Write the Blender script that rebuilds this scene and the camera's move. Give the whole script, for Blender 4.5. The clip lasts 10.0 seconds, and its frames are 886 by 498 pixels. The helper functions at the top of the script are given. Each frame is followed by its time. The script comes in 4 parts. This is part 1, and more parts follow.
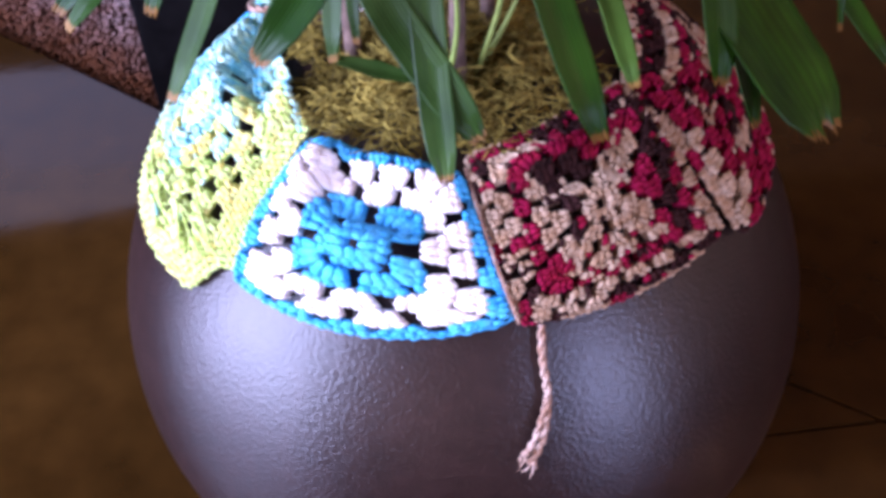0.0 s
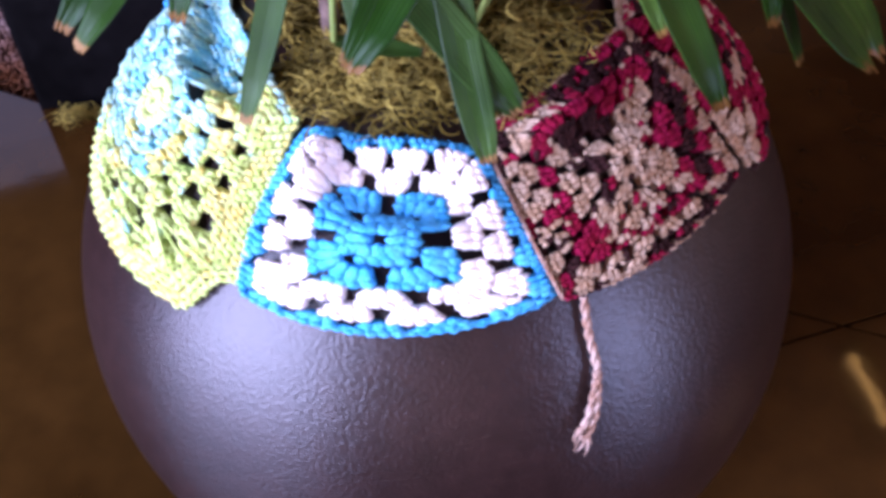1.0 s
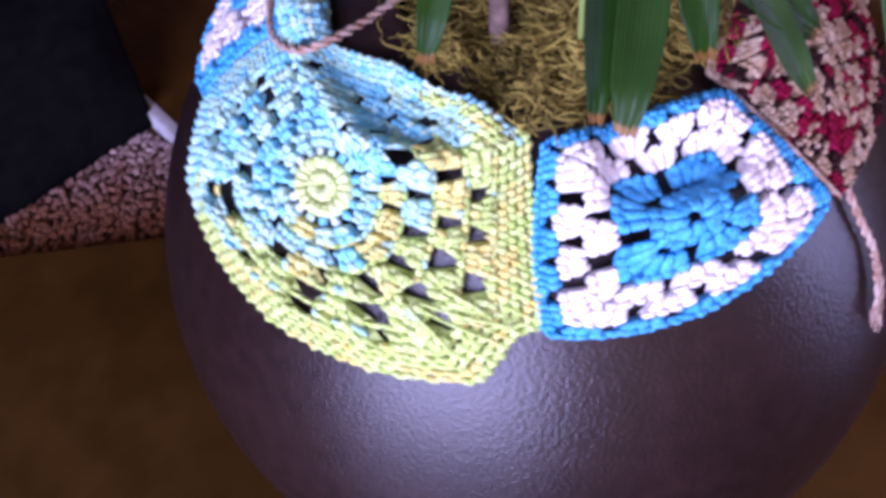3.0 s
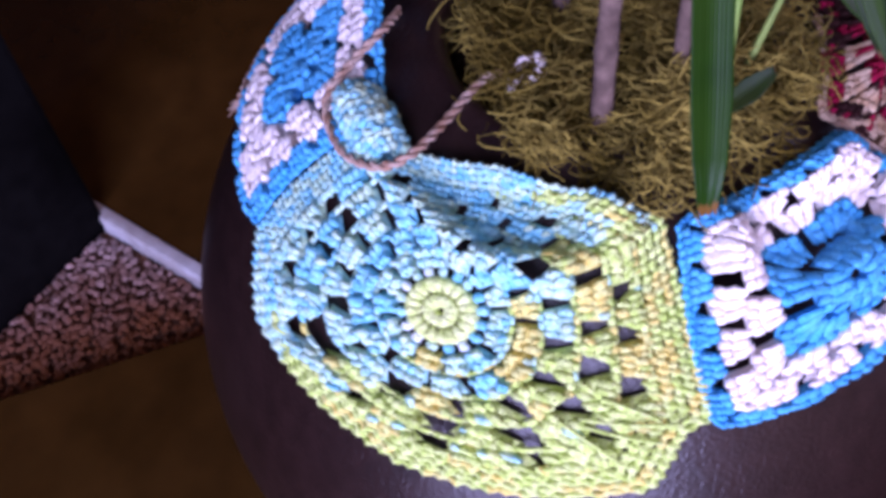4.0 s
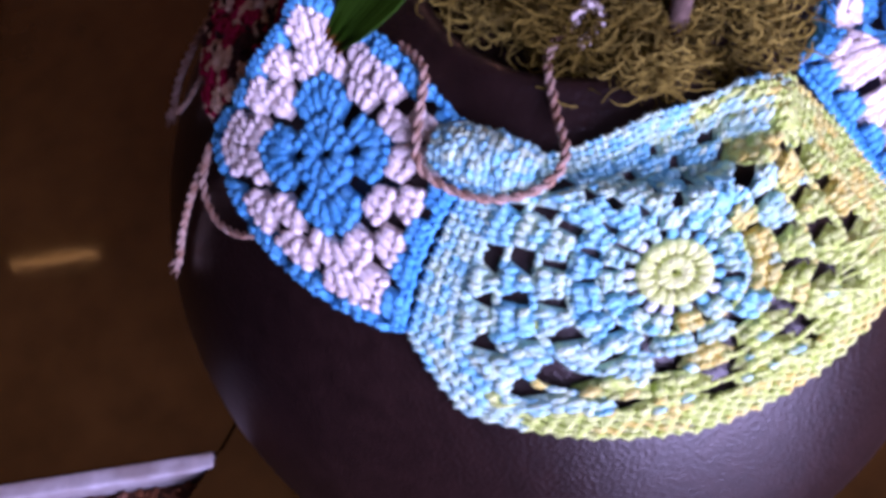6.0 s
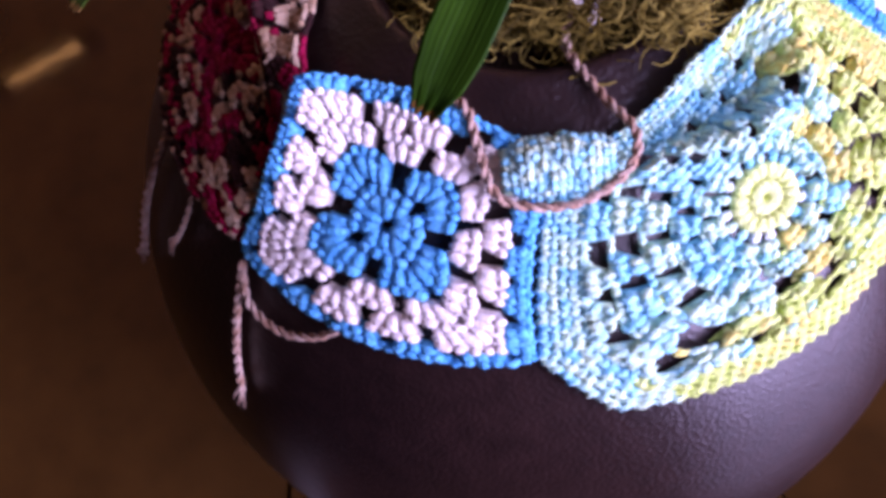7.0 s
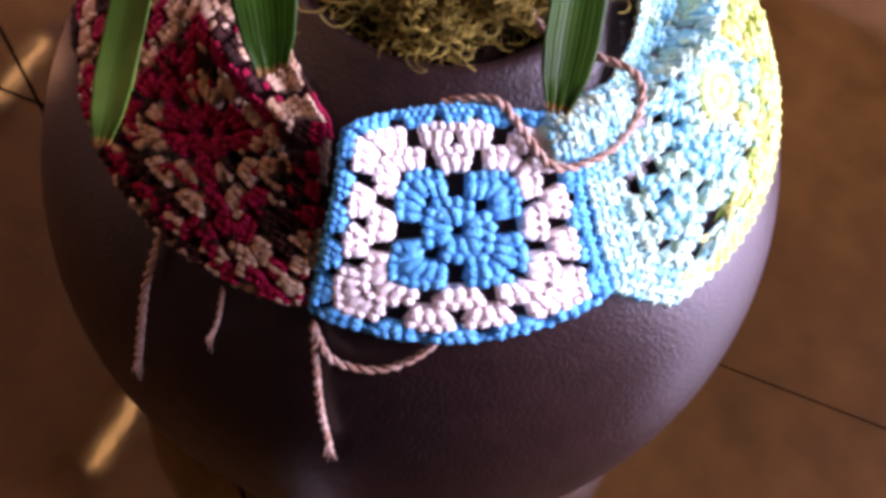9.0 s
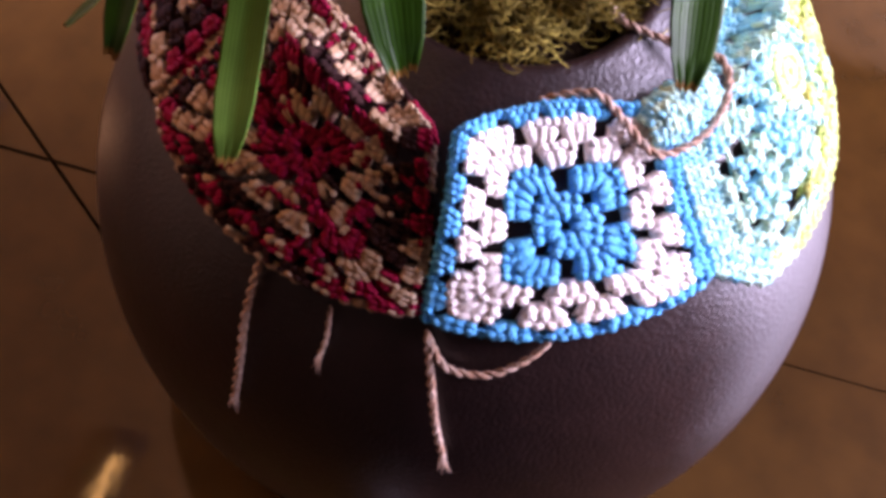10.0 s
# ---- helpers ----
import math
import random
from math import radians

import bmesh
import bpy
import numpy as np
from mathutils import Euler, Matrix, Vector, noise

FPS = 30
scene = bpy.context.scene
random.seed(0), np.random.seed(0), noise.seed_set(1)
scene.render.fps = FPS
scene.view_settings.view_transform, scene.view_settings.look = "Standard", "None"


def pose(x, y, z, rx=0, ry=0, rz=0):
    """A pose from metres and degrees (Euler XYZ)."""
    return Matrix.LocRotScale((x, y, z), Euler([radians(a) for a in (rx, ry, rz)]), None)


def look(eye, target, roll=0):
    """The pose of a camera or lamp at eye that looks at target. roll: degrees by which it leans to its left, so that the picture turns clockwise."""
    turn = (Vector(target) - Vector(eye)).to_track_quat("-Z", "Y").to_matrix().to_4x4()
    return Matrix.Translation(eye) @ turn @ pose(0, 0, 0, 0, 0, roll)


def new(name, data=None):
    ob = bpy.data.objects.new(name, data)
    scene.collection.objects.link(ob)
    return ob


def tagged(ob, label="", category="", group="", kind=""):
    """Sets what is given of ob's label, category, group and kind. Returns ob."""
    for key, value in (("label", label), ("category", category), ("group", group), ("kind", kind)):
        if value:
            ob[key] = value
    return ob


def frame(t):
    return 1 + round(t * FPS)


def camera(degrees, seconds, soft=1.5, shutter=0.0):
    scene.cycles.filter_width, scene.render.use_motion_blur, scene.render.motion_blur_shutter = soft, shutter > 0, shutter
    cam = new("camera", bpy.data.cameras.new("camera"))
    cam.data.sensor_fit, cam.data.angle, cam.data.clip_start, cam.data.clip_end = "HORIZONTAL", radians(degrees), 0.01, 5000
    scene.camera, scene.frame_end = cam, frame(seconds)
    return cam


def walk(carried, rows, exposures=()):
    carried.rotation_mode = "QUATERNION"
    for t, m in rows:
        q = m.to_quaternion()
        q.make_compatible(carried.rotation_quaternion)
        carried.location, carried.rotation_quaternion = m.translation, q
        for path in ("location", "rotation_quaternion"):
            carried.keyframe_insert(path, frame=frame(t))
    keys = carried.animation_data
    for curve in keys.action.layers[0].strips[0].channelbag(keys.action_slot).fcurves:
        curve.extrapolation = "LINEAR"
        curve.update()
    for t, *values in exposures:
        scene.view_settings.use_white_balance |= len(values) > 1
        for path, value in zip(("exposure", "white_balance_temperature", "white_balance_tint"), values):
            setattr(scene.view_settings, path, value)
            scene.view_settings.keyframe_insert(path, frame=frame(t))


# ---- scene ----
R = 0.24           # radius of the ball planter
CZ = 0.1968        # height of its centre
ROWS = [
    (0, -0.0000, -0.5558, 0.7998, 44.52, 2.48, -1.25),
    (0.5, -0.0244, -0.5228, 0.7929, 43.11, 2.21, -2.06),
    (1, -0.0876, -0.4978, 0.7892, 40.72, 1.75, -12.48),
    (1.5, -0.1673, -0.4677, 0.7868, 39.58, 4.74, -23.60),
    (2, -0.1998, -0.4330, 0.7855, 39.18, 3.92, -26.81),
    (3.5, -0.3500, -0.2418, 0.7983, 34.24, 4.09, -50.76),
    (4, -0.3416, -0.1803, 0.7962, 34.40, 4.23, -55.38),
    (4.5, -0.3666, -0.1285, 0.7921, 32.12, 1.69, -63.68),
    (5, -0.4099, -0.0228, 0.8022, 31.34, 4.58, -78.83),
    (5.5, -0.3929, 0.0353, 0.7974, 30.62, 2.70, -86.53),
    (7, -0.2918, 0.2017, 0.8098, 26.77, 4.76, -123.58),
    (7.5, -0.2531, 0.2198, 0.8170, 25.32, 2.39, -129.39),
    (8, -0.2163, 0.2884, 0.8363, 23.35, 0.40, -143.22),
    (8.5, -0.1648, 0.3426, 0.8387, 26.98, -0.54, -146.60),
    (9, -0.1325, 0.3541, 0.8490, 25.69, -5.13, -153.65),
    (9.5, -0.0875, 0.3814, 0.8451, 28.49, -3.72, -154.14),
    (10, -0.0669, 0.4030, 0.8327, 28.68, -5.59, -159.87),
]
cam = camera(44.0, 10.0, soft=4.0)
walk(cam, [(t, pose(x, y, z, a, b, c)) for t, x, y, z, a, b, c in ROWS],
     exposures=[(0.0, -0.19, 5500, 45), (2.0, -0.62, 5450, 55), (4.0, -1.12, 5520, 63), (5.0, -1.18, 5580, 66), (5.5, -1.12, 5600, 70),
                (7.5, -0.16, 6080, 74), (10.0, 0.58, 6600, 54)])

# ---- light: daylight through two glazed openings, warm ceiling lamps ----
world = bpy.data.worlds.new("sky")
scene.world = world
world.use_nodes = True
wn = world.node_tree.nodes
sky = wn.new("ShaderNodeTexSky")
sky.sky_type, sky.sun_disc = "NISHITA", False
sky.sun_elevation, sky.sun_rotation = radians(50), radians(230)
world.node_tree.links.new(sky.outputs[0], wn["Background"].inputs[0])
wn["Background"].inputs[1].default_value = 0.05


def area_lamp(name, eye, target, sx, sy, watts, color):
    data = bpy.data.lights.new(name, "AREA")
    data.shape, data.size, data.size_y, data.energy, data.color = "RECTANGLE", sx, sy, watts, color
    ob = new(name, data)
    ob.matrix_world = look(eye, target)
    return tagged(ob, label="daylight entering through the glazed opening", category="daylight", kind="structure")


W_X, S_Y, N_Y, E_X, CEIL = -2.4, -3.2, 3.4, 3.6, 2.8
area_lamp("window_daylight", (W_X + 0.03, -1.325, 1.365), (0, -1.325, 1.3), 2.35, 2.67, 480, (0.74, 0.85, 1.0))
area_lamp("door_daylight", (2.75, S_Y + 0.03, 1.1), (2.75, 0, 1.0), 1.3, 2.2, 150, (0.68, 0.80, 1.0))
area_lamp("clerestory_daylight", (-1.6, N_Y - 0.03, 2.35), (-1.0, 0, 0.4), 1.2, 0.7, 3, (0.74, 0.85, 1.0))


# ---- materials ----
def material(name, color, rough=0.6, metal=0.0, var=0.25, scale=60.0, bump=0.1, bscale=200.0, second=None, mix_scale=9.0, island=0.0, coat=0.0, spec=0.5, lo=0.4, hi=0.6, dist=0.002):
    m = bpy.data.materials.new(name)
    m.use_nodes = True
    nt = m.node_tree
    n, l = nt.nodes, nt.links
    b = n["Principled BSDF"]
    b.inputs["Roughness"].default_value, b.inputs["Metallic"].default_value = rough, metal
    b.inputs["Coat Weight"].default_value, b.inputs["Specular IOR Level"].default_value = coat, spec
    tc = n.new("ShaderNodeTexCoord")
    fine, broad = n.new("ShaderNodeTexNoise"), n.new("ShaderNodeTexNoise")
    fine.inputs["Scale"].default_value, fine.inputs["Detail"].default_value = scale, 5
    broad.inputs["Scale"].default_value, broad.inputs["Detail"].default_value = mix_scale, 4
    l.new(tc.outputs["Object"], fine.inputs[0])
    l.new(tc.outputs["Object"], broad.inputs[0])
    ramp = n.new("ShaderNodeValToRGB")
    ramp.color_ramp.elements[0].position, ramp.color_ramp.elements[1].position = lo, hi
    ramp.color_ramp.elements[0].color = (*color, 1)
    ramp.color_ramp.elements[1].color = (*(second or [min(1, v * (1 + 0.6 * var)) for v in color]), 1)
    l.new(broad.outputs[0], ramp.inputs[0])
    mul = n.new("ShaderNodeHueSaturation")
    l.new(ramp.outputs[0], mul.inputs["Color"])
    mr = n.new("ShaderNodeMapRange")
    mr.inputs[1].default_value, mr.inputs[2].default_value = 0.25, 0.75
    mr.inputs[3].default_value, mr.inputs[4].default_value = 1 - var, 1 + var
    l.new(fine.outputs[0], mr.inputs[0])
    value = mr.outputs[0]
    if island:
        geo = n.new("ShaderNodeNewGeometry")
        ir = n.new("ShaderNodeMapRange")
        ir.inputs[3].default_value, ir.inputs[4].default_value = 1 - island, 1 + island
        l.new(geo.outputs["Random Per Island"], ir.inputs[0])
        mm = n.new("ShaderNodeMath")
        mm.operation = "MULTIPLY"
        l.new(value, mm.inputs[0])
        l.new(ir.outputs[0], mm.inputs[1])
        value = mm.outputs[0]
    l.new(value, mul.inputs["Value"])
    l.new(mul.outputs[0], b.inputs["Base Color"])
    if bump:
        bn, bp = n.new("ShaderNodeTexNoise"), n.new("ShaderNodeBump")
        bn.inputs["Scale"].default_value, bn.inputs["Detail"].default_value = bscale, 3
        l.new(tc.outputs["Object"], bn.inputs[0])
        l.new(bn.outputs[0], bp.inputs["Height"])
        bp.inputs["Strength"].default_value, bp.inputs["Distance"].default_value = bump, dist
        l.new(bp.outputs[0], b.inputs["Normal"])
    return m


def yarn(name, color, second=None, var=0.3, mix=130.0):
    return material(name, color, rough=0.95, var=var, scale=700.0, bump=1.0, bscale=650.0, second=second, mix_scale=mix, island=0.12, spec=0.15, dist=0.0013)


M_POT = material("glazed_brown_ceramic", (0.0125, 0.0052, 0.0044), rough=0.32, var=0.3, scale=90, bump=0.8, bscale=430, second=(0.0195, 0.0086, 0.0072), mix_scale=5, spec=0.52, coat=0.0, dist=0.0006)
M_BLUE = yarn("blue_yarn", (0.048, 0.37, 0.68), (0.09, 0.45, 0.75))
M_WHITE = yarn("white_yarn", (0.88, 0.77, 0.70), (0.90, 0.82, 0.77), 0.12)
M_LIME = yarn("lime_yarn", (0.47, 0.60, 0.13), (0.64, 0.72, 0.27), 0.3, 260.0)
M_LIME_PALE = yarn("pale_lime_yarn", (0.60, 0.70, 0.22), (0.72, 0.78, 0.34), 0.2, 260.0)
M_YELLOW = yarn("yellow_yarn", (0.72, 0.58, 0.14), (0.66, 0.66, 0.24), 0.2, 260.0)
M_AQUA = yarn("aqua_yarn", (0.16, 0.54, 0.68), (0.32, 0.68, 0.72), 0.25, 160.0)
M_MIX = yarn("mottled_aqua_lime_yarn", (0.33, 0.64, 0.62), (0.56, 0.75, 0.52), 0.25, 170.0)
M_PALE = yarn("pale_mint_yarn", (0.62, 0.74, 0.70), (0.76, 0.80, 0.78), 0.15)
M_CRIMSON = yarn("crimson_yarn", (0.20, 0.004, 0.018), (0.29, 0.007, 0.042), 0.3)
M_DARK = yarn("dark_brown_yarn", (0.020, 0.006, 0.005), (0.038, 0.012, 0.010), 0.3)
M_BEIGE = yarn("beige_yarn", (0.39, 0.235, 0.13), (0.51, 0.36, 0.24), 0.25)
M_TWINE = yarn("beige_twine", (0.34, 0.19, 0.12), (0.48, 0.34, 0.26), 0.3)
M_MOSS = material("dry_moss", (0.120, 0.083, 0.010), rough=0.9, var=0.3, scale=300, bump=0.2, second=(0.38, 0.29, 0.058), mix_scale=20, island=0.5, spec=0.15)
M_SOIL = material("dark_soil", (0.012, 0.007, 0.004), rough=1, var=0.5, scale=150, bump=0.8, bscale=160, second=(0.026, 0.015, 0.008), spec=0.05, dist=0.005)
M_FLOOR = material("polished_concrete", (0.033, 0.0135, 0.0022), rough=0.055, var=0.25, scale=26, bump=0.02, bscale=60, second=(0.052, 0.0225, 0.0042), mix_scale=2.6, spec=0.5)
M_JOINT = material("joint_filler", (0.035, 0.024, 0.018), rough=0.9, var=0.4)
M_STONE = material("pebbles", (0.185, 0.100, 0.082), rough=0.7, var=0.3, scale=240, bump=0.2, second=(0.34, 0.235, 0.215), mix_scale=40, island=0.45, spec=0.3)
M_BED = material("gravel_bed", (0.10, 0.045, 0.025), rough=1, var=0.5, bump=0.6, bscale=300, spec=0.1)
M_EDGE = material("pale_edging", (0.46, 0.44, 0.44), rough=0.6, var=0.15, scale=80, bump=0.2, bscale=150, second=(0.34, 0.30, 0.28), mix_scale=30)
M_BOX = material("matt_black_box", (0.002, 0.0017, 0.0016), rough=0.8, var=0.3, bump=0.15, bscale=120, second=(0.005, 0.0045, 0.0045), mix_scale=6, spec=0.02)
M_CANE = material("fibrous_cane", (0.075, 0.046, 0.034), rough=0.9, var=0.4, scale=120, bump=0.7, bscale=180, second=(0.14, 0.092, 0.068), mix_scale=30, spec=0.2)
M_PETIOLE = material("green_petiole", (0.14, 0.24, 0.035), rough=0.5, var=0.25, second=(0.22, 0.28, 0.06))
# one wall plaster twice: shade put into the first colour, light into the second
M_WALL_SHADED = material("warm_plaster", (0.050, 0.028, 0.014), rough=0.9, var=0.12, scale=30, bump=0.1, bscale=80)
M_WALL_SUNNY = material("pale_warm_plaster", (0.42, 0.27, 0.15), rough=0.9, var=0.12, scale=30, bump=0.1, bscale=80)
# unseen ceiling: its shade and its warm light are put into these two colours
M_CEIL_SHADED = material("dark_ceiling_board", (0.030, 0.018, 0.010), rough=0.9, var=0.1, scale=20, bump=0.1, bscale=60)
M_CEIL_LIT = material("ceiling_plaster", (0.34, 0.165, 0.050), rough=0.9, var=0.1, scale=20, bump=0.1, bscale=60)
M_FRAME = material("dark_window_frame", (0.03, 0.028, 0.027), rough=0.5, var=0.1)
M_GROUND = material("outdoor_paving", (0.33, 0.31, 0.29), rough=0.9, var=0.2, scale=8, second=(0.42, 0.40, 0.37), mix_scale=1.5)


def leaf_material(name, color, second, tip):
    m = material(name, color, rough=0.38, var=0.30, scale=40, bump=0.0, second=second, mix_scale=14, spec=0.15)
    nt = m.node_tree
    n, l = nt.nodes, nt.links
    b = n["Principled BSDF"]
    old = b.inputs["Base Color"].links[0].from_socket
    uv, sep = n.new("ShaderNodeUVMap"), n.new("ShaderNodeSeparateXYZ")
    uv.uv_map = "leaf"
    l.new(uv.outputs[0], sep.inputs[0])
    # fine parallel veins
    wave = n.new("ShaderNodeTexWave")
    wave.inputs["Scale"].default_value, wave.inputs["Distortion"].default_value = 3.4, 0.4
    sc = n.new("ShaderNodeMapping")
    sc.inputs["Scale"].default_value = (1.0, 0.02, 1.0)
    l.new(uv.outputs[0], sc.inputs[0])
    l.new(sc.outputs[0], wave.inputs[0])
    vein = n.new("ShaderNodeMixRGB")
    vein.blend_type = "MULTIPLY"
    vein.inputs[0].default_value = 0.35
    l.new(old, vein.inputs[1])
    l.new(wave.outputs[0], vein.inputs[2])
    bp = n.new("ShaderNodeBump")
    bp.inputs["Strength"].default_value, bp.inputs["Distance"].default_value = 0.18, 0.0006
    l.new(wave.outputs[0], bp.inputs["Height"])
    l.new(bp.outputs[0], b.inputs["Normal"])
    # dried tip with a ragged border
    ns, add, rp, mx = n.new("ShaderNodeTexNoise"), n.new("ShaderNodeMath"), n.new("ShaderNodeValToRGB"), n.new("ShaderNodeMixRGB")
    ns.inputs["Scale"].default_value = 70
    add.operation = "MULTIPLY_ADD"
    l.new(ns.outputs[0], add.inputs[0])
    add.inputs[1].default_value = 0.014
    l.new(sep.outputs["Y"], add.inputs[2])
    rp.color_ramp.elements[0].position, rp.color_ramp.elements[1].position = 0.996, 1.004
    l.new(add.outputs[0], rp.inputs[0])
    l.new(rp.outputs[0], mx.inputs[0])
    l.new(vein.outputs[0], mx.inputs[1])
    mx.inputs[2].default_value = (*tip, 1)
    l.new(mx.outputs[0], b.inputs["Base Color"])
    return m


M_LEAF = leaf_material("palm_leaf_green", (0.008, 0.038, 0.0012), (0.021, 0.068, 0.0025), (0.14, 0.065, 0.012))
M_LEAF_PALE = leaf_material("palm_leaf_grey_green", (0.016, 0.048, 0.005), (0.040, 0.085, 0.016), (0.22, 0.12, 0.04))
M_LEAF_YOUNG = leaf_material("palm_leaf_young", (0.08, 0.19, 0.02), (0.12, 0.24, 0.035), (0.40, 0.22, 0.05))


# ---- mesh helpers ----
def mesh_object(name, verts, faces, mats, parent=None, label="", index=None, smooth=True):
    me = bpy.data.meshes.new(name)
    me.from_pydata([tuple(v) for v in verts], [], [tuple(f) for f in faces])
    for m in mats if isinstance(mats, (list, tuple)) else [mats]:
        me.materials.append(m)
    if index is not None:
        me.polygons.foreach_set("material_index", np.asarray(index, dtype=np.int32))
    me.polygons.foreach_set("use_smooth", [smooth] * len(me.polygons))
    me.update()
    ob = new(name, me)
    if parent is not None:
        ob.parent = parent
    if label:
        ob["label"] = label
    return ob


def part(name, bm, mat, parent=None, label=""):
    me = bpy.data.meshes.new(name)
    bm.to_mesh(me)
    bm.free()
    me.materials.append(mat)
    ob = new(name, me)
    if parent is not None:
        ob.parent = parent
    if label:
        ob["label"] = label
    return ob


def box_bm(x0, y0, z0, x1, y1, z1, bevel=0.0):
    bm = bmesh.new()
    bmesh.ops.create_cube(bm, size=1, matrix=Matrix.Translation(((x0 + x1) / 2, (y0 + y1) / 2, (z0 + z1) / 2)) @ Matrix.Diagonal((x1 - x0, y1 - y0, z1 - z0, 1)))
    if bevel:
        bmesh.ops.bevel(bm, geom=bm.edges[:], offset=bevel, segments=2, affect="EDGES", profile=0.7)
    return bm


def tube(points, radius, sides=6, cap=True):
    """Verts and faces of a tube along points; radius: one number or one a point."""
    P = np.asarray(points, float)
    n = len(P)
    rad = np.full(n, radius) if np.isscalar(radius) else np.asarray(radius)
    T = np.gradient(P, axis=0)
    T /= np.linalg.norm(T, axis=1)[:, None] + 1e-12
    ref = np.array([0.31, 0.17, 0.93])
    A = np.cross(T, ref)
    A /= np.linalg.norm(A, axis=1)[:, None] + 1e-12
    B = np.cross(T, A)
    ang = np.arange(sides) * 2 * np.pi / sides
    V = (P[:, None] + rad[:, None, None] * (np.cos(ang)[None, :, None] * A[:, None] + np.sin(ang)[None, :, None] * B[:, None])).reshape(-1, 3)
    F = [(i * sides + j, i * sides + (j + 1) % sides, (i + 1) * sides + (j + 1) % sides, (i + 1) * sides + j) for i in range(n - 1) for j in range(sides)]
    if cap:
        F += [tuple(range(sides))[::-1], tuple((n - 1) * sides + j for j in range(sides))]
    return V, F


def smooth_path(points, n):
    """A Catmull-Rom curve through points."""
    P = np.asarray(points, float)
    P = np.vstack([2 * P[0] - P[1], P, 2 * P[-1] - P[-2]])
    out = []
    k = len(P) - 3
    for s in np.linspace(0, k - 1e-6, n):
        i = int(s)
        t = s - i
        a, b, c, d = P[i:i + 4]
        out.append(0.5 * (2 * b + (c - a) * t + (2 * a - 5 * b + 4 * c - d) * t * t + (3 * b - a - 3 * c + d) * t ** 3))
    return np.array(out)


class Bag:
    """Collects pieces into one mesh with material slots."""

    def __init__(self):
        self.v, self.f, self.m, self.n = [], [], [], 0

    def add(self, V, F, mi=0):
        self.v.append(np.asarray(V))
        self.f += [tuple(i + self.n for i in q) for q in F]
        self.m += [mi] * len(F)
        self.n += len(V)

    def make(self, name, mats, parent=None, label="", smooth=True):
        return mesh_object(name, np.vstack(self.v), self.f, mats, parent, label, self.m, smooth)


def twine(name, points, radius, mat, parent, label="", turns=60.0, n=90, fray=False):
    """A two-ply twisted string along points; turns: twists a metre."""
    P = smooth_path(points, n)
    T = np.gradient(P, axis=0)
    step = np.linalg.norm(T, axis=1)
    T /= step[:, None] + 1e-12
    A = np.cross(T, [0.2, 0.9, 0.3])
    A /= np.linalg.norm(A, axis=1)[:, None]
    B = np.cross(T, A)
    ph = np.cumsum(step) * turns * 2 * np.pi
    bag = Bag()
    for k in range(2):
        a = ph + k * np.pi
        bag.add(*tube(P + 0.55 * radius * (np.cos(a)[:, None] * A + np.sin(a)[:, None] * B), radius * 0.62, 6))
    if fray:
        for k in range(9):
            q = P[-1] - T[-1] * 0.004
            d = T[-1] * random.uniform(0.006, 0.013) + Vector((random.uniform(-1, 1), random.uniform(-1, 1), random.uniform(-1, 1))) * 0.004
            bag.add(*tube([q, q + np.array(d) * 0.5 + np.random.normal(0, 0.0008, 3), q + np.array(d)], [radius * 0.35, radius * 0.3, radius * 0.12], 4))
    return bag.make(name, [mat], parent, label)


# ---- floor: polished slabs parted by saw cuts, with a sunken bed of pebbles ----
def clip_poly(poly, a, b, c):
    """The part of poly where a*x + b*y >= c."""
    out = []
    for p, q in zip(poly, poly[1:] + poly[:1]):
        dp, dq = a * p[0] + b * p[1] - c, a * q[0] + b * q[1] - c
        if dp >= 0:
            out.append(p)
        if dp * dq < 0:
            k = dp / (dp - dq)
            out.append((p[0] + k * (q[0] - p[0]), p[1] + k * (q[1] - p[1])))
    return out


def half_plane(p, q):
    """Normal and offset of the line p-q, positive on its left."""
    dx, dy = q[0] - p[0], q[1] - p[1]
    d = math.hypot(dx, dy)
    return -dy / d, dx / d, (-dy * p[0] + dx * p[1]) / d


LINE_A = half_plane((0.360, -0.002), (-0.054, 0.264))   # diagonal cut and border of the bed: left is the near side
LINE_A2 = half_plane((-0.054, 0.264), (-0.588, 0.662))
LINE_B = half_plane((-0.300, -0.065), (0.360, -0.002))   # cut that passes under the planter
STRIP_X = -0.052
BIG = [(W_X, S_Y), (E_X, S_Y), (E_X, N_Y), (W_X, N_Y)]
GAP = 0.0016


def keep(poly, line, side, gap=GAP):
    a, b, c = line
    return clip_poly(poly, side * a, side * b, side * c + gap)


near = keep(BIG, LINE_A, 1)
far = keep(BIG, LINE_A, -1)
slabs = [keep(near, LINE_B, 1), keep(near, LINE_B, -1)]
far_right = clip_poly(far, 1, 0, STRIP_X)
slabs += [keep(far_right, LINE_B, 1), keep(far_right, LINE_B, -1)]
far_left = clip_poly(BIG, -1, 0, -STRIP_X)
slabs[0] = clip_poly(slabs[0], 1, 0, STRIP_X)
near_left = clip_poly(clip_poly(BIG, -1, 0, -STRIP_X), *LINE_A2)
slabs += [keep(near_left, LINE_B, 1, 0.0), keep(near_left, LINE_B, -1)]
slabs[1] = clip_poly(slabs[1], 1, 0, STRIP_X)
slabs[5] = clip_poly(slabs[5], -1, 0, -STRIP_X)
floor = part("floor", box_bm(W_X - 0.2, S_Y - 0.2, -0.20, E_X + 0.2, N_Y + 0.2, -0.05), M_JOINT)
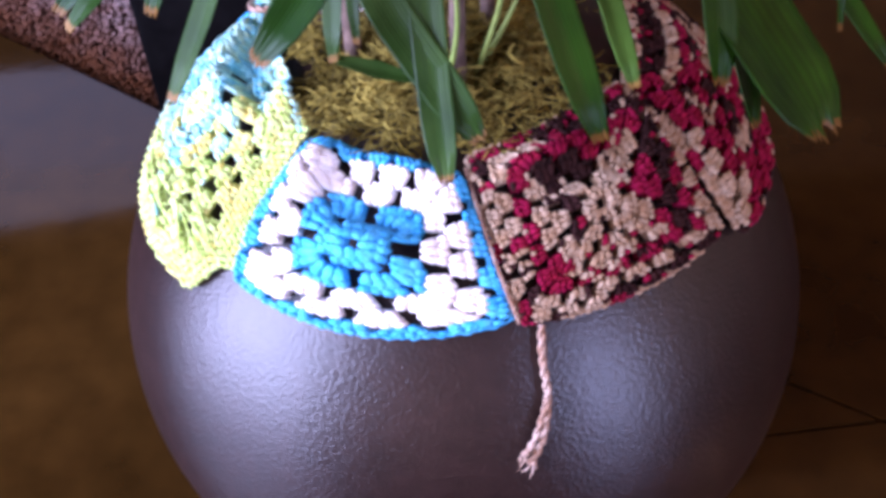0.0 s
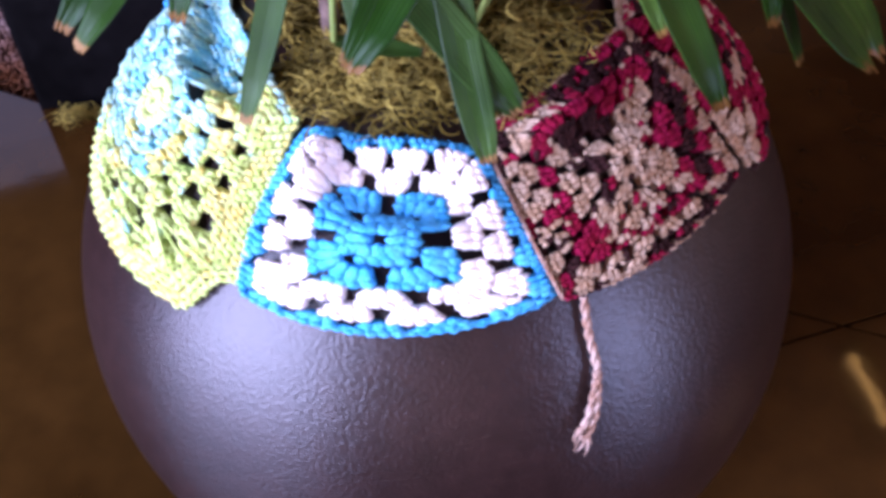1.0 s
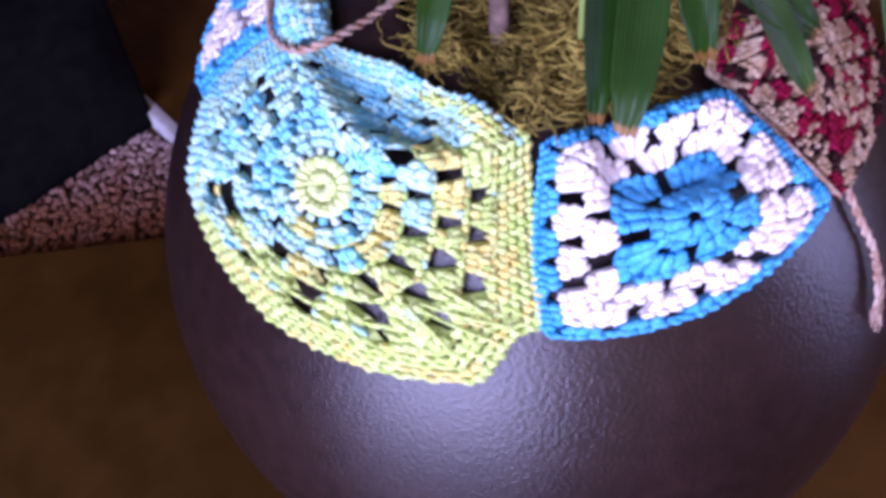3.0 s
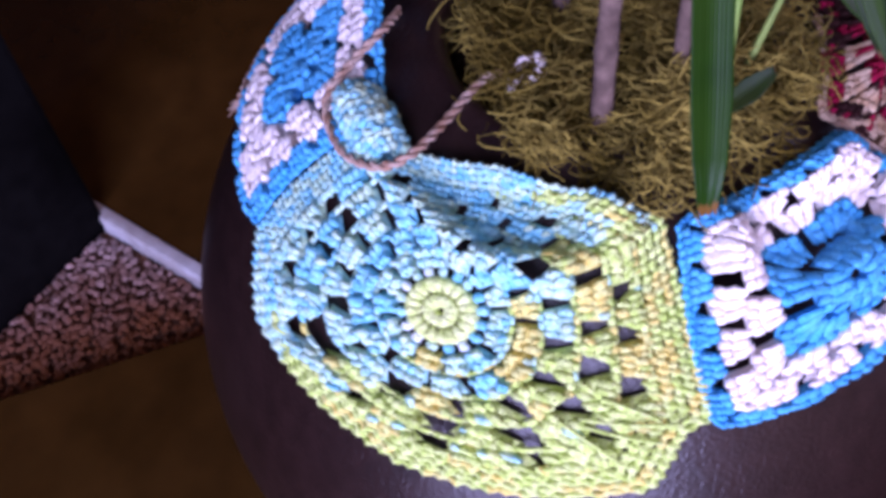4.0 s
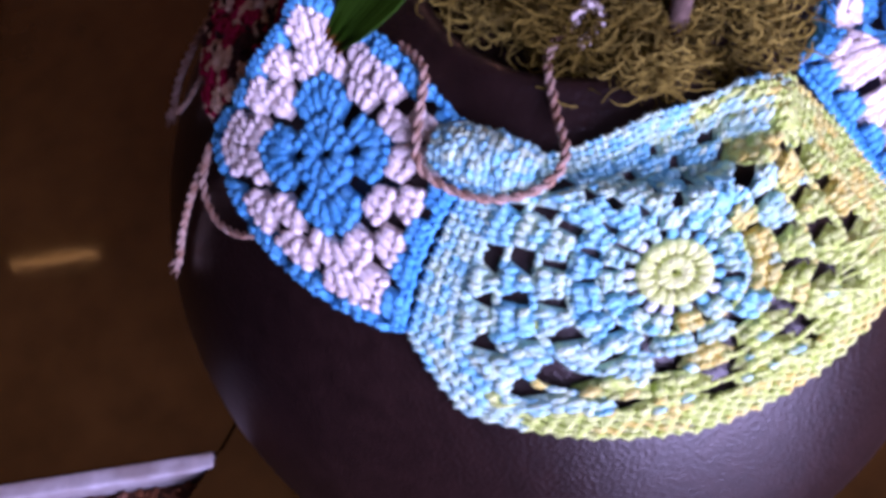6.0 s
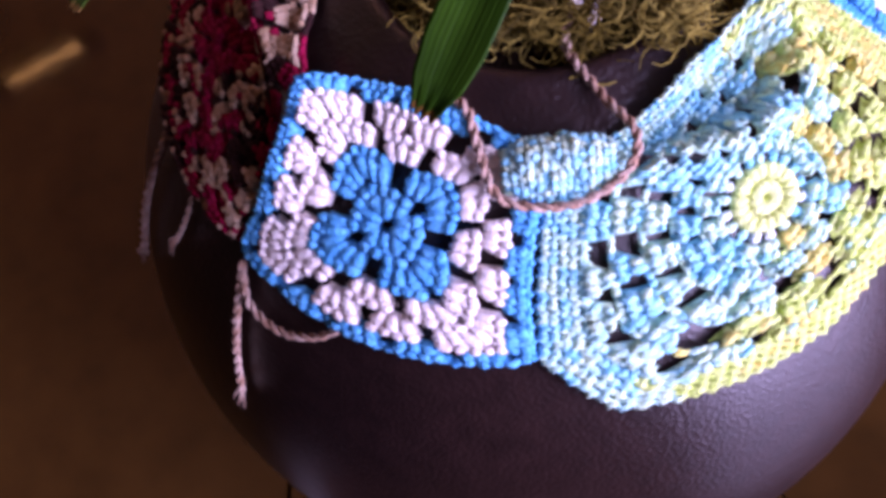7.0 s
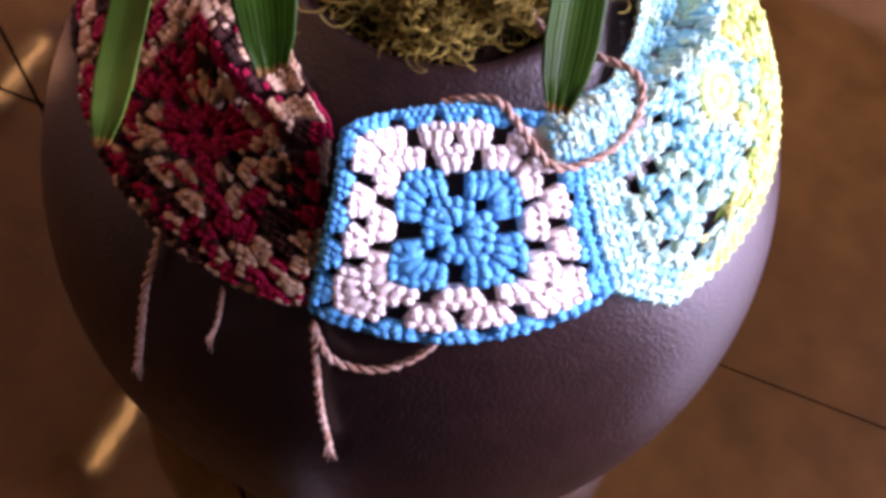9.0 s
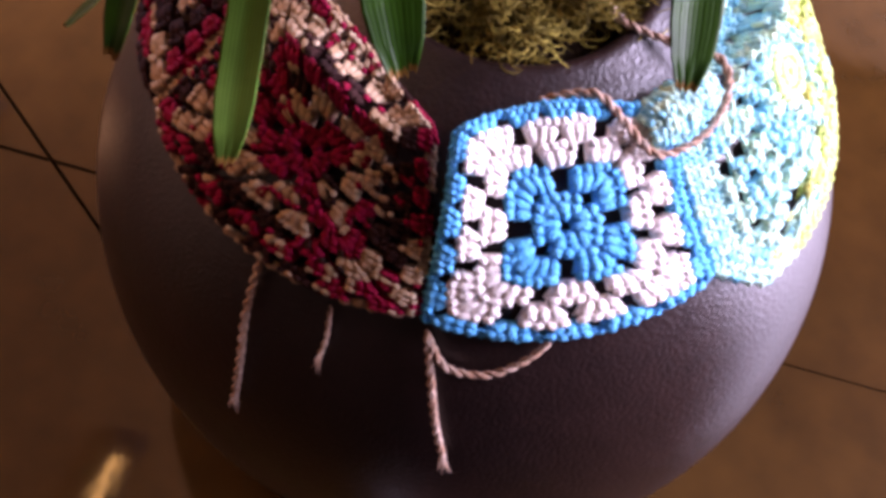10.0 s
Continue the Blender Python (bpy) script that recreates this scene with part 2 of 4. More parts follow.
tagged(floor, "brown polished concrete floor with saw-cut joints", "floor", kind="structure")
for poly in slabs:
    if len(poly) < 3:
        continue
    bm = bmesh.new()
    face = bm.faces.new([bm.verts.new((x, y, 0)) for x, y in poly])
    if face.normal.z < 0:
        bmesh.ops.reverse_faces(bm, faces=[face])
    ext = bmesh.ops.extrude_face_region(bm, geom=[face])
    bmesh.ops.translate(bm, verts=[v for v in ext["geom"] if isinstance(v, bmesh.types.BMVert)], vec=(0, 0, -0.049))
    bmesh.ops.recalc_face_normals(bm, faces=bm.faces[:])
    part("slab", bm, M_FLOOR, floor)

BED_Z = -0.020
bed_poly = clip_poly(clip_poly(BIG, -1, 0, -STRIP_X), *[-v for v in LINE_A2])
bm = bmesh.new()
bm.faces.new([bm.verts.new((x, y, BED_Z - 0.004)) for x, y in bed_poly])
bmesh.ops.recalc_face_normals(bm, faces=bm.faces[:])
bed = tagged(part("gravel_bed", bm, M_BED), "reddish sand bed sunk into the floor under the pebbles", "ground", kind="structure")
edging = part("edging_strip", box_bm(STRIP_X - 0.013, 0.268, -0.045, STRIP_X - 0.0005, N_Y - 0.1, 0.0015, 0.003), M_EDGE)
tagged(edging, "pale worn edging strip beside the pebble bed", "edging", kind="structure")


def pebbles():
    rng = np.random.default_rng(5)
    base = bmesh.new()
    bmesh.ops.create_icosphere(base, subdivisions=1, radius=1)
    BV = np.array([v.co[:] for v in base.verts])
    BF = np.array([[v.index for v in f.verts] for f in base.faces])
    base.free()
    a, b, c = LINE_A2
    pts = []
    for x in np.arange(-0.80, STRIP_X - 0.014, 0.0062):
        for y in np.arange(0.26, 0.86, 0.0062):
            px, py = x + rng.normal(0, 0.0022), y + rng.normal(0, 0.0022)
            if a * px + b * py < c - 0.003 and px < STRIP_X - 0.016:
                pts.append((px, py))
    P = np.array(pts)
    n = len(P)
    size = rng.uniform(0.0026, 0.0050, (n, 3)) * np.array([1.15, 0.85, 0.7])
    ang = rng.uniform(0, 2 * np.pi, n)
    V = BV[None] * (1 + rng.normal(0, 0.13, (n, len(BV), 1))) * size[:, None]
    tilt = rng.normal(0, 0.5, n)
    y2 = V[..., 1] * np.cos(tilt)[:, None] - V[..., 2] * np.sin(tilt)[:, None]
    z2 = V[..., 1] * np.sin(tilt)[:, None] + V[..., 2] * np.cos(tilt)[:, None]
    x3 = V[..., 0] * np.cos(ang)[:, None] - y2 * np.sin(ang)[:, None]
    y3 = V[..., 0] * np.sin(ang)[:, None] + y2 * np.cos(ang)[:, None]
    V = np.stack([x3 + P[:, :1], y3 + P[:, 1:], z2 + BED_Z + rng.uniform(-0.0015, 0.003, n)[:, None]], -1)
    F = (BF[None] + (np.arange(n) * len(BV))[:, None, None]).reshape(-1, 3)
    ob = mesh_object("pebbles", V.reshape(-1, 3), F.tolist(), M_STONE, smooth=False)
    return tagged(ob, "loose beige and pinkish brown pebbles filling the sunken bed", "gravel", kind="stuff")


pebbles()
# rusty sand washed along the border of the bed
pn, pl = M_STONE.node_tree.nodes, M_STONE.node_tree.links
p_b = pn["Principled BSDF"]
p_old = p_b.inputs["Base Color"].links[0].from_socket
p_tc, p_dot, p_ns, p_add, p_rp, p_mx = (pn.new("ShaderNode" + k) for k in ("TexCoord", "VectorMath", "TexNoise", "Math", "ValToRGB", "MixRGB"))
p_dot.operation, p_add.operation = "DOT_PRODUCT", "MULTIPLY_ADD"
p_dot.inputs[1].default_value = (-LINE_A2[0], -LINE_A2[1], 0)
pl.new(p_tc.outputs["Object"], p_dot.inputs[0])
p_ns.inputs["Scale"].default_value = 22
pl.new(p_tc.outputs["Object"], p_ns.inputs[0])
pl.new(p_ns.outputs[0], p_add.inputs[0])
p_add.inputs[1].default_value = 0.09
pl.new(p_dot.outputs["Value"], p_add.inputs[2])
p_rp.color_ramp.elements[0].position, p_rp.color_ramp.elements[1].position = -LINE_A2[2] + 0.075, -LINE_A2[2] + 0.21
p_rp.color_ramp.elements[0].color, p_rp.color_ramp.elements[1].color = (1, 1, 1, 1), (0, 0, 0, 1)
pl.new(p_add.outputs[0], p_rp.inputs[0])
pl.new(p_rp.outputs[0], p_mx.inputs[0])
pl.new(p_old, p_mx.inputs[1])
p_mx.inputs[2].default_value = (0.15, 0.046, 0.012, 1)
pl.new(p_mx.outputs[0], p_b.inputs["Base Color"])

# ---- walls, ceiling, openings ----
def wall(name, boxes, label, mat=None):
    bag = Bag()
    for bx in boxes:
        bm = box_bm(*bx)
        bag.add([v.co[:] for v in bm.verts], [[v.index for v in f.verts] for f in bm.faces])
        bm.free()
    return tagged(bag.make(name, [mat or M_WALL_SHADED], smooth=False), label, "wall", kind="structure")


# west and north walls carry the shaded colour, south and east the lit one
wall("wall_west", [(W_X - 0.2, S_Y, 0, W_X, -2.5, CEIL), (W_X - 0.2, -0.15, 0, W_X, N_Y, CEIL), (W_X - 0.2, -2.5, 2.7, W_X, -0.15, CEIL), (W_X - 0.2, -2.5, 0, W_X, -0.15, 0.03)], "warm plaster wall darkened as if shaded, with a tall glazed opening")
wall("wall_south", [(W_X - 0.2, S_Y - 0.2, 0, 2.05, S_Y, CEIL), (3.45, S_Y - 0.2, 0, E_X + 0.2, S_Y, CEIL), (2.05, S_Y - 0.2, 2.25, 3.45, S_Y, CEIL)], "warm plaster wall lightened as if lit, with a glazed doorway", M_WALL_SUNNY)
wall("wall_north", [(W_X - 0.2, N_Y, -0.05, E_X + 0.2, N_Y + 0.2, 1.98), (W_X - 0.2, N_Y, 1.98, -2.22, N_Y + 0.2, CEIL), (-0.98, N_Y, 1.98, E_X + 0.2, N_Y + 0.2, CEIL), (-2.22, N_Y, 2.72, -0.98, N_Y + 0.2, CEIL)], "warm plaster wall darkened as if shaded, with a high window")
wall("wall_east", [(E_X, S_Y, 0, E_X + 0.2, N_Y, CEIL)], "warm plaster wall lightened as if lit", M_WALL_SUNNY)
# ceiling parted by tone alone: a lit-coloured bay, the rest coloured as shade
tagged(part("ceiling", box_bm(0.70, S_Y - 0.2, CEIL, E_X + 0.2, 1.72, CEIL + 0.15), M_CEIL_LIT), "ceiling with lamp-lit warmth in its colour and small linear lamps", "ceiling", kind="structure")
tagged(part("ceiling_west", box_bm(W_X - 0.2, S_Y - 0.2, CEIL, 0.698, 1.72, CEIL + 0.15), M_CEIL_SHADED), "ceiling over the planters, darkened in colour as shade", "ceiling", kind="structure")
tagged(part("ceiling_north", box_bm(W_X - 0.2, 1.722, CEIL, E_X + 0.2, N_Y + 0.2, CEIL + 0.15), M_CEIL_SHADED), "north ceiling, darkened in colour as if unlit", "ceiling", kind="structure")
tagged(part("ground", box_bm(-60, -60, -0.6, 60, 60, -0.22), M_GROUND), "pale paved ground outside the windows", "ground", kind="structure")


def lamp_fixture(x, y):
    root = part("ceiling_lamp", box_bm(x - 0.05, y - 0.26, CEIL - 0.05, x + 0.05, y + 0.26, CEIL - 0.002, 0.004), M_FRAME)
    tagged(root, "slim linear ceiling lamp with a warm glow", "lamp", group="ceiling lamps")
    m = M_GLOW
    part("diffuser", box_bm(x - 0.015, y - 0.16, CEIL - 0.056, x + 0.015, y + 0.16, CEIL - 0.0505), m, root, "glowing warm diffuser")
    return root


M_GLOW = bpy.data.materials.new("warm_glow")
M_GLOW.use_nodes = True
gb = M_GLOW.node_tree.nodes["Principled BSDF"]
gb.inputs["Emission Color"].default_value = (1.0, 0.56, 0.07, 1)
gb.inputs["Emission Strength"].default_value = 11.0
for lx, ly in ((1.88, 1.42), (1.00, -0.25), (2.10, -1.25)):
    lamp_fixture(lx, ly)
# the fixture at x 3.3 is an added, unseen source of warm fill light
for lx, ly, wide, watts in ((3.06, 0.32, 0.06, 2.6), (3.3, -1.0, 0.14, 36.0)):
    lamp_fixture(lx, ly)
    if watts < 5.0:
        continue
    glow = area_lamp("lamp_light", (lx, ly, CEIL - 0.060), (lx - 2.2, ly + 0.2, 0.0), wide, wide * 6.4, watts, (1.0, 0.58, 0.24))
    tagged(glow, "added warm fill light at an unseen ceiling lamp", "lamp light")

# ---- black box planter beside the pebbles, with a tuft of moss at its foot ----
box = part("box_planter", box_bm(-0.345, 0.470, BED_Z, -0.060, 0.760, 0.62, 0.006), M_BOX)
tagged(box, "tall matt black box planter standing on the pebbles", "planter")
part("rim", box_bm(-0.352, 0.463, 0.62, -0.053, 0.767, 0.650, 0.004), M_BOX, box)


# ---- the ball planter ----
def lathe(profile, seg=128):
    P = np.array(profile)
    ang = np.arange(seg) * 2 * np.pi / seg
    V = np.stack([P[:, None, 0] * np.cos(ang), P[:, None, 0] * np.sin(ang), np.repeat(P[:, 1:2], seg, 1)], -1).reshape(-1, 3)
    n = len(P)
    F = [(i * seg + j, i * seg + (j + 1) % seg, (i + 1) * seg + (j + 1) % seg, (i + 1) * seg + j) for i in range(n - 1) for j in range(seg)]
    return V, F


MOUTH_Z = 0.94
profile = [(0.001, 0.0), (0.125, 0.0), (0.132, 0.002)]
lo_a, hi_a = math.asin(-0.80), math.asin(MOUTH_Z)
for k in range(49):
    a = lo_a + (hi_a - lo_a) * k / 48
    profile.append((R * math.cos(a), CZ + R * math.sin(a)))
mr_, mz = profile[-1]
profile += [(mr_ - 0.003, mz + 0.0015), (mr_ - 0.007, mz + 0.001), (mr_ - 0.010, mz - 0.003), (mr_ - 0.010, mz - 0.03), (mr_ + 0.01, mz - 0.08), (0.001, mz - 0.085)]
V, F = lathe(profile)
planter = new("ball_planter")
mesh_object("body", V, F, M_POT, planter)
rim_a = np.linspace(0, 2 * np.pi, 97)
RV, RF = tube(np.stack([(mr_ - 0.004) * np.cos(rim_a), (mr_ - 0.004) * np.sin(rim_a), np.full(97, mz - 0.002)], -1), 0.0026, 8, cap=False)
mesh_object("rim", RV, RF, M_POT, planter)
tagged(planter, "large round dark brown glazed ceramic planter", "planter")
soil_v, soil_f = lathe([(0.001, mz - 0.008), (0.03, mz - 0.006), (0.06, mz - 0.012), (0.0715, mz - 0.018), (0.0715, mz - 0.03), (0.001, mz - 0.03)], 48)
tagged(mesh_object("soil", soil_v, soil_f, M_SOIL), "dark potting soil under the moss", "soil")


def moss(name, spots, count, label, rng):
    """Tangled curly fibres; spots: (x, y, z, spread, rise, share)."""
    bag = Bag()
    w = np.array([s[5] for s in spots])
    w = w / w.sum()
    for i in range(count):
        x, y, z, sp, rise, _ = spots[rng.choice(len(spots), p=w)]
        r, a = sp * math.sqrt(rng.uniform()), rng.uniform(0, 6.283)
        dome = max(0.0, 1 - (r / sp) ** 2)
        p = np.array([x + r * math.cos(a), y + r * math.sin(a), z + rise * dome * rng.uniform(0.45, 1.05)])
        h = rng.uniform(0, 6.283)
        el = rng.normal(0, 0.35)
        pts = [p]
        turn, bend = rng.normal(0, 0.95), rng.normal(0, 0.25)
        step = rng.uniform(0.0024, 0.0045)
        for k in range(6):
            p = p + step * np.array([math.cos(h) * math.cos(el), math.sin(h) * math.cos(el), math.sin(el)])
            pts.append(p)
            h += turn + rng.normal(0, 0.25)
            el = el * 0.7 + bend * 0.4
        rad = rng.uniform(0.00045, 0.00085)
        bag.add(*tube(pts, np.linspace(rad, rad * 0.5, 7), 3, cap=False))
    return tagged(bag.make(name, [M_MOSS]), label, "moss", kind="stuff")


rng = np.random.default_rng(11)
SPOTS = [(-0.014, -0.016, mz - 0.006, 0.058, 0.028, 5), (-0.046, 0.000, mz - 0.004, 0.030, 0.022, 2.0), (-0.045, -0.045, mz - 0.004, 0.036, 0.018, 2.5), (0.005, -0.062, mz - 0.006, 0.034, 0.016, 2.2), (0.035, 0.03, mz - 0.008, 0.045, 0.022, 2), (-0.022, -0.084, 0.419, 0.026, 0.012, 1.3), (0.024, -0.080, 0.419, 0.028, 0.013, 1.3), (-0.064, -0.062, 0.419, 0.028, 0.012, 1.3), (0.062, -0.055, 0.419, 0.028, 0.012, 1.0), (-0.005, 0.040, mz - 0.012, 0.034, 0.014, 1.2)]
for k in range(26):
    a, r = rng.uniform(0, 6.283), 0.072 * math.sqrt(rng.uniform())
    SPOTS.append((-0.012 + r * math.cos(a), -0.022 + r * math.sin(a), mz + 0.004 + 0.012 * (1 - r / 0.072), rng.uniform(0.012, 0.020), rng.uniform(0.010, 0.018), 0.75))
moss("moss", SPOTS, 7000, "dry olive-yellow moss packed round the palm canes", rng)
moss("moss_tuft", [(-0.312, 0.452, BED_Z + 0.004, 0.024, 0.026, 1), (-0.288, 0.452, BED_Z + 0.004, 0.016, 0.014, 0.4)], 420, "small loose tuft of moss on the pebbles", rng)


# ---- crochet collar ----
class Patch:
    """A square of crochet, u and v from -1 to 1, laid over the ball by nine (azimuth, latitude) pairs in degrees, with folds."""

    def __init__(self, rows, base, folds):
        self.g = np.array(rows, float)
        self.base, self.folds = base, folds

    def at(self, u, v, h):
        u, v, h = np.broadcast_arrays(np.asarray(u, float), np.asarray(v, float), np.asarray(h, float))
        lu = np.stack([u * (u - 1) / 2, 1 - u * u, u * (u + 1) / 2])
        lv = np.stack([v * (v - 1) / 2, 1 - v * v, v * (v + 1) / 2])
        ang = np.einsum("i...,j...,ijk->...k", lv, lu, self.g)
        az = np.radians(ang[..., 0])
        la = np.radians(ang[..., 1])
        off = np.full(u.shape, self.base)
        for u0, v0, su, sv, d in self.folds:
            off = off + d * np.exp(-((u - u0) / su) ** 2 - ((v - v0) / sv) ** 2)
        r = R + np.maximum(off, 0.0012) + h
        return np.stack([r * np.cos(la) * np.cos(az), r * np.cos(la) * np.sin(az), CZ + r * np.sin(la)], -1)


SEG, RINGS = 6, 8
_s = np.linspace(0, 1, RINGS)
_a = np.arange(SEG) * 2 * np.pi / SEG
PUFF_F = [(i * SEG + j, i * SEG + (j + 1) % SEG, (i + 1) * SEG + (j + 1) % SEG, (i + 1) * SEG + j) for i in range(RINGS - 1) for j in range(SEG)]
PUFF_F += [tuple(range(SEG))[::-1], tuple((RINGS - 1) * SEG + j for j in range(SEG))]
fuzz = np.random.default_rng(77)


def puff(patch, p0, p1, w0, w1, thick, lift=0.0, arch=0.5):
    """One plump twisted yarn strand from p0 to p1 in the patch's plane; w0, w1: half widths there; thick: height in metres."""
    p0, p1 = np.array(p0), np.array(p1)
    d = p1 - p0
    n = np.array([-d[1], d[0]]) / (np.linalg.norm(d) + 1e-9)
    body = np.sqrt(np.clip(1 - (2 * _s - 1) ** 4, 0.03, 1))
    ply = 1 + 0.13 * np.sin(2 * _a[None, :] + 15.0 * _s[:, None] + fuzz.uniform(0, 6)) + fuzz.normal(0, 0.06, (RINGS, SEG))
    w = (w0 + (w1 - w0) * _s) * body
    uv = p0 + _s[:, None, None] * d + (np.cos(_a)[None, :] * w[:, None] * ply)[..., None] * n
    h = lift + thick * arch * np.sin(np.pi * _s)[:, None] + (0.5 * thick * body)[:, None] * (1 + np.sin(_a)[None, :] * ply)
    return patch.at(uv[..., 0], uv[..., 1], h).reshape(-1, 3)


PS, PC = 8, 13
PILLOW_F = [(i * PC + j, i * PC + j + 1, (i + 1) * PC + j + 1, (i + 1) * PC + j) for i in range(PS - 1) for j in range(PC - 1)]


def pillow(patch, place, w0, w1, thick, posts=3):
    """The plump body of one cluster of stitches; place(c, s) gives the patch's plane, c from -w to w across, s from foot (0) to top (1)."""
    s, c = np.linspace(0, 1, PS)[:, None], np.linspace(-1, 1, PC)[None, :]
    s = s + 0 * c
    c = c + 0 * s
    w = w0 + (w1 - w0) * s ** 1.1
    k = s - 0.16 * s * c ** 2
    rim = np.clip(1 - np.abs(c) ** 4, 0, 1) ** 0.5 * np.clip(1 - np.abs(2 * s - 1) ** 6, 0, 1) ** 0.5
    h = thick * rim * (0.82 + 0.16 * np.cos(c * math.pi * posts) * (1 - 0.4 * s) + fuzz.normal(0, 0.06, s.shape)) - 0.0004
    u, v = place(c * w, k)
    return patch.at(u, v, h).reshape(-1, 3)


def rot(p, s):
    for _ in range(s):
        p = (-p[1], p[0])
    return p


def beaded_row(patch, dist, per, half, thick, tone, phase, corner=0.10):
    """A row of small edging stitches run together round the square at that distance from its middle."""
    m = 4 * per * 4
    t = (np.arange(m) + 0.5) / m * 4
    side = t.astype(int)
    x = 1 - (t - side) * 2
    px, py = x * dist, np.full(m, dist)
    # rounded corners
    k = np.clip((np.abs(x) - (1 - corner)) / corner, 0, 1)
    py = py - dist * corner * 0.35 * k ** 2
    px = np.sign(px) * np.minimum(np.abs(px), dist * (1 - corner * 0.35 * k ** 2))
    uv = np.array([rot((a, b), int(q)) for a, b, q in zip(px, py, side)])
    bead = 0.5 + 0.5 * np.cos(2 * np.pi * (np.arange(m) / 4 + phase))
    T = np.roll(uv, -1, 0) - np.roll(uv, 1, 0)
    T /= np.linalg.norm(T, axis=1)[:, None]
    N = np.stack([-T[:, 1], T[:, 0]], -1)
    zig = (fuzz.normal(0, 0.08, m) + 0.25 * np.cos(np.pi * (np.arange(m) / 4 + phase))) * half
    w = half * (0.66 + 0.38 * bead) * (1 + fuzz.normal(0, 0.06, m))
    c = uv + N * zig[:, None]
    q = c[:, None] + (np.cos(_a)[None] * w[:, None])[..., None] * N[:, None]
    h = 0.5 * thick * (0.62 + 0.42 * bead)[:, None] * (1 + np.sin(_a)[None] * (1 + fuzz.normal(0, 0.06, (m, SEG))))
    V = patch.at(q[..., 0], q[..., 1], h).reshape(-1, 3)
    F, mi = [], []
    for i in range(m):
        i2 = (i + 1) % m
        tn = tone(uv[i], i // 4)
        for j in range(SEG):
            F.append((i * SEG + j, i * SEG + (j + 1) % SEG, i2 * SEG + (j + 1) % SEG, i2 * SEG + j))
            mi.append(tn)
    return V, F, mi


FIVE_ROUNDS = (0.0, 0.245, 0.465, 0.655, 0.835, 0.945)    # outer edge of each round
SEVEN_ROUNDS = (0.0, 0.150, 0.290, 0.425, 0.560, 0.695, 0.830, 0.945)


def granny(parent, patch, edges, colours, name, label, rng, pick=None):
    """A granny square: rounds of fan-shaped three-post clusters. colours: one material a round; pick(round, index) for mottled yarn."""
    th = 0.0048
    mats = sorted({*(colours or [M_CRIMSON, M_BEIGE, M_DARK])}, key=lambda m: m.name)
    edge = Bag()
    for d, ph in ((0.958, 0.0), (0.994, 0.5)):
        V, F, mi = beaded_row(patch, d, 26, 0.030, th * 0.95, (lambda p_, i: mats.index(pick(9, i // 3))) if pick else (lambda p_, i: mats.index(colours[-1])), ph)
        edge.add(V, F)
        edge.m[-len(F):] = mi
    root = edge.make(name, mats, parent, label)
    for k in range(1, len(edges)):
        lo, hi = edges[k - 1], edges[k]
        half = hi / k
        for s in range(4):
            for j in range(k):
                x1 = (-(k - 1) + 2 * j) * half
                x0 = x1 * (lo + 0.35 * (hi - lo)) / hi
                y0, y1 = (lo + 0.012, hi + 0.026) if k > 1 else (0.045, hi + 0.02)
                if k > 1 and j in (0, k - 1):
                    x1 += math.copysign(0.18 * half, x1)
                w0, w1 = half * (0.46 if k > 2 else 0.40), half * (0.90 if k > 2 else 0.82)
                main = mats.index(pick(k, s * k + j) if pick else colours[k - 1])
                other = mats.index(pick(k + 7, s * k + j)) if pick else main
                jx, jy = rng.normal(0, 0.05 * half, 2)
                tilt = rng.normal(0, 0.10) * half

                def place(c, q):
                    p, y = x0 + (x1 - x0) * q + tilt * q + jx + c, y0 + (y1 - y0) * q + jy * q
                    return (p, y) if s == 0 else (-y, p) if s == 1 else (-p, -y) if s == 2 else (y, -p)
                bag = Bag()
                bag.add(pillow(patch, place, w0, w1 * 0.96, th * 1.6), PILLOW_F, main)
                for q in (-1, 0, 1):
                    tone = main if rng.uniform() < 0.82 else other
                    cr = rng.uniform(-0.10, 0.10)
                    bag.add(puff(patch, place((q * 0.60 + cr) * w0, rng.uniform(-0.08, 0.06)), place((q * 0.62 - cr * 0.5) * w1, rng.uniform(0.66, 0.80)), w0 * 0.36, w1 * 0.31, th * 0.66, th * rng.uniform(0.60, 0.78), 0.22), PUFF_F, tone)
                for q in (-1.5, -0.5, 0.5, 1.5):
                    e = 0.90 - 0.06 * abs(q) + rng.uniform(-0.05, 0.05)
                    up = rng.choice((-1, 1)) * rng.uniform(0.03, 0.12)
                    bag.add(puff(patch, place((q - 0.58) * w1 * 0.44, e - up), place((q + 0.58) * w1 * 0.44, e + up), half * 0.19, half * 0.18, th * 0.74, th * 0.66, 0.22), PUFF_F, main if rng.uniform() < 0.75 else other)
                bag.make("puff_stitch", mats, root)
    return root


collar = new("crochet_collar")
collar.location = (0, 0, 0)
tagged(collar, "crocheted collar of joined blue, lime and crimson squares", "crochet")
rng = np.random.default_rng(3)

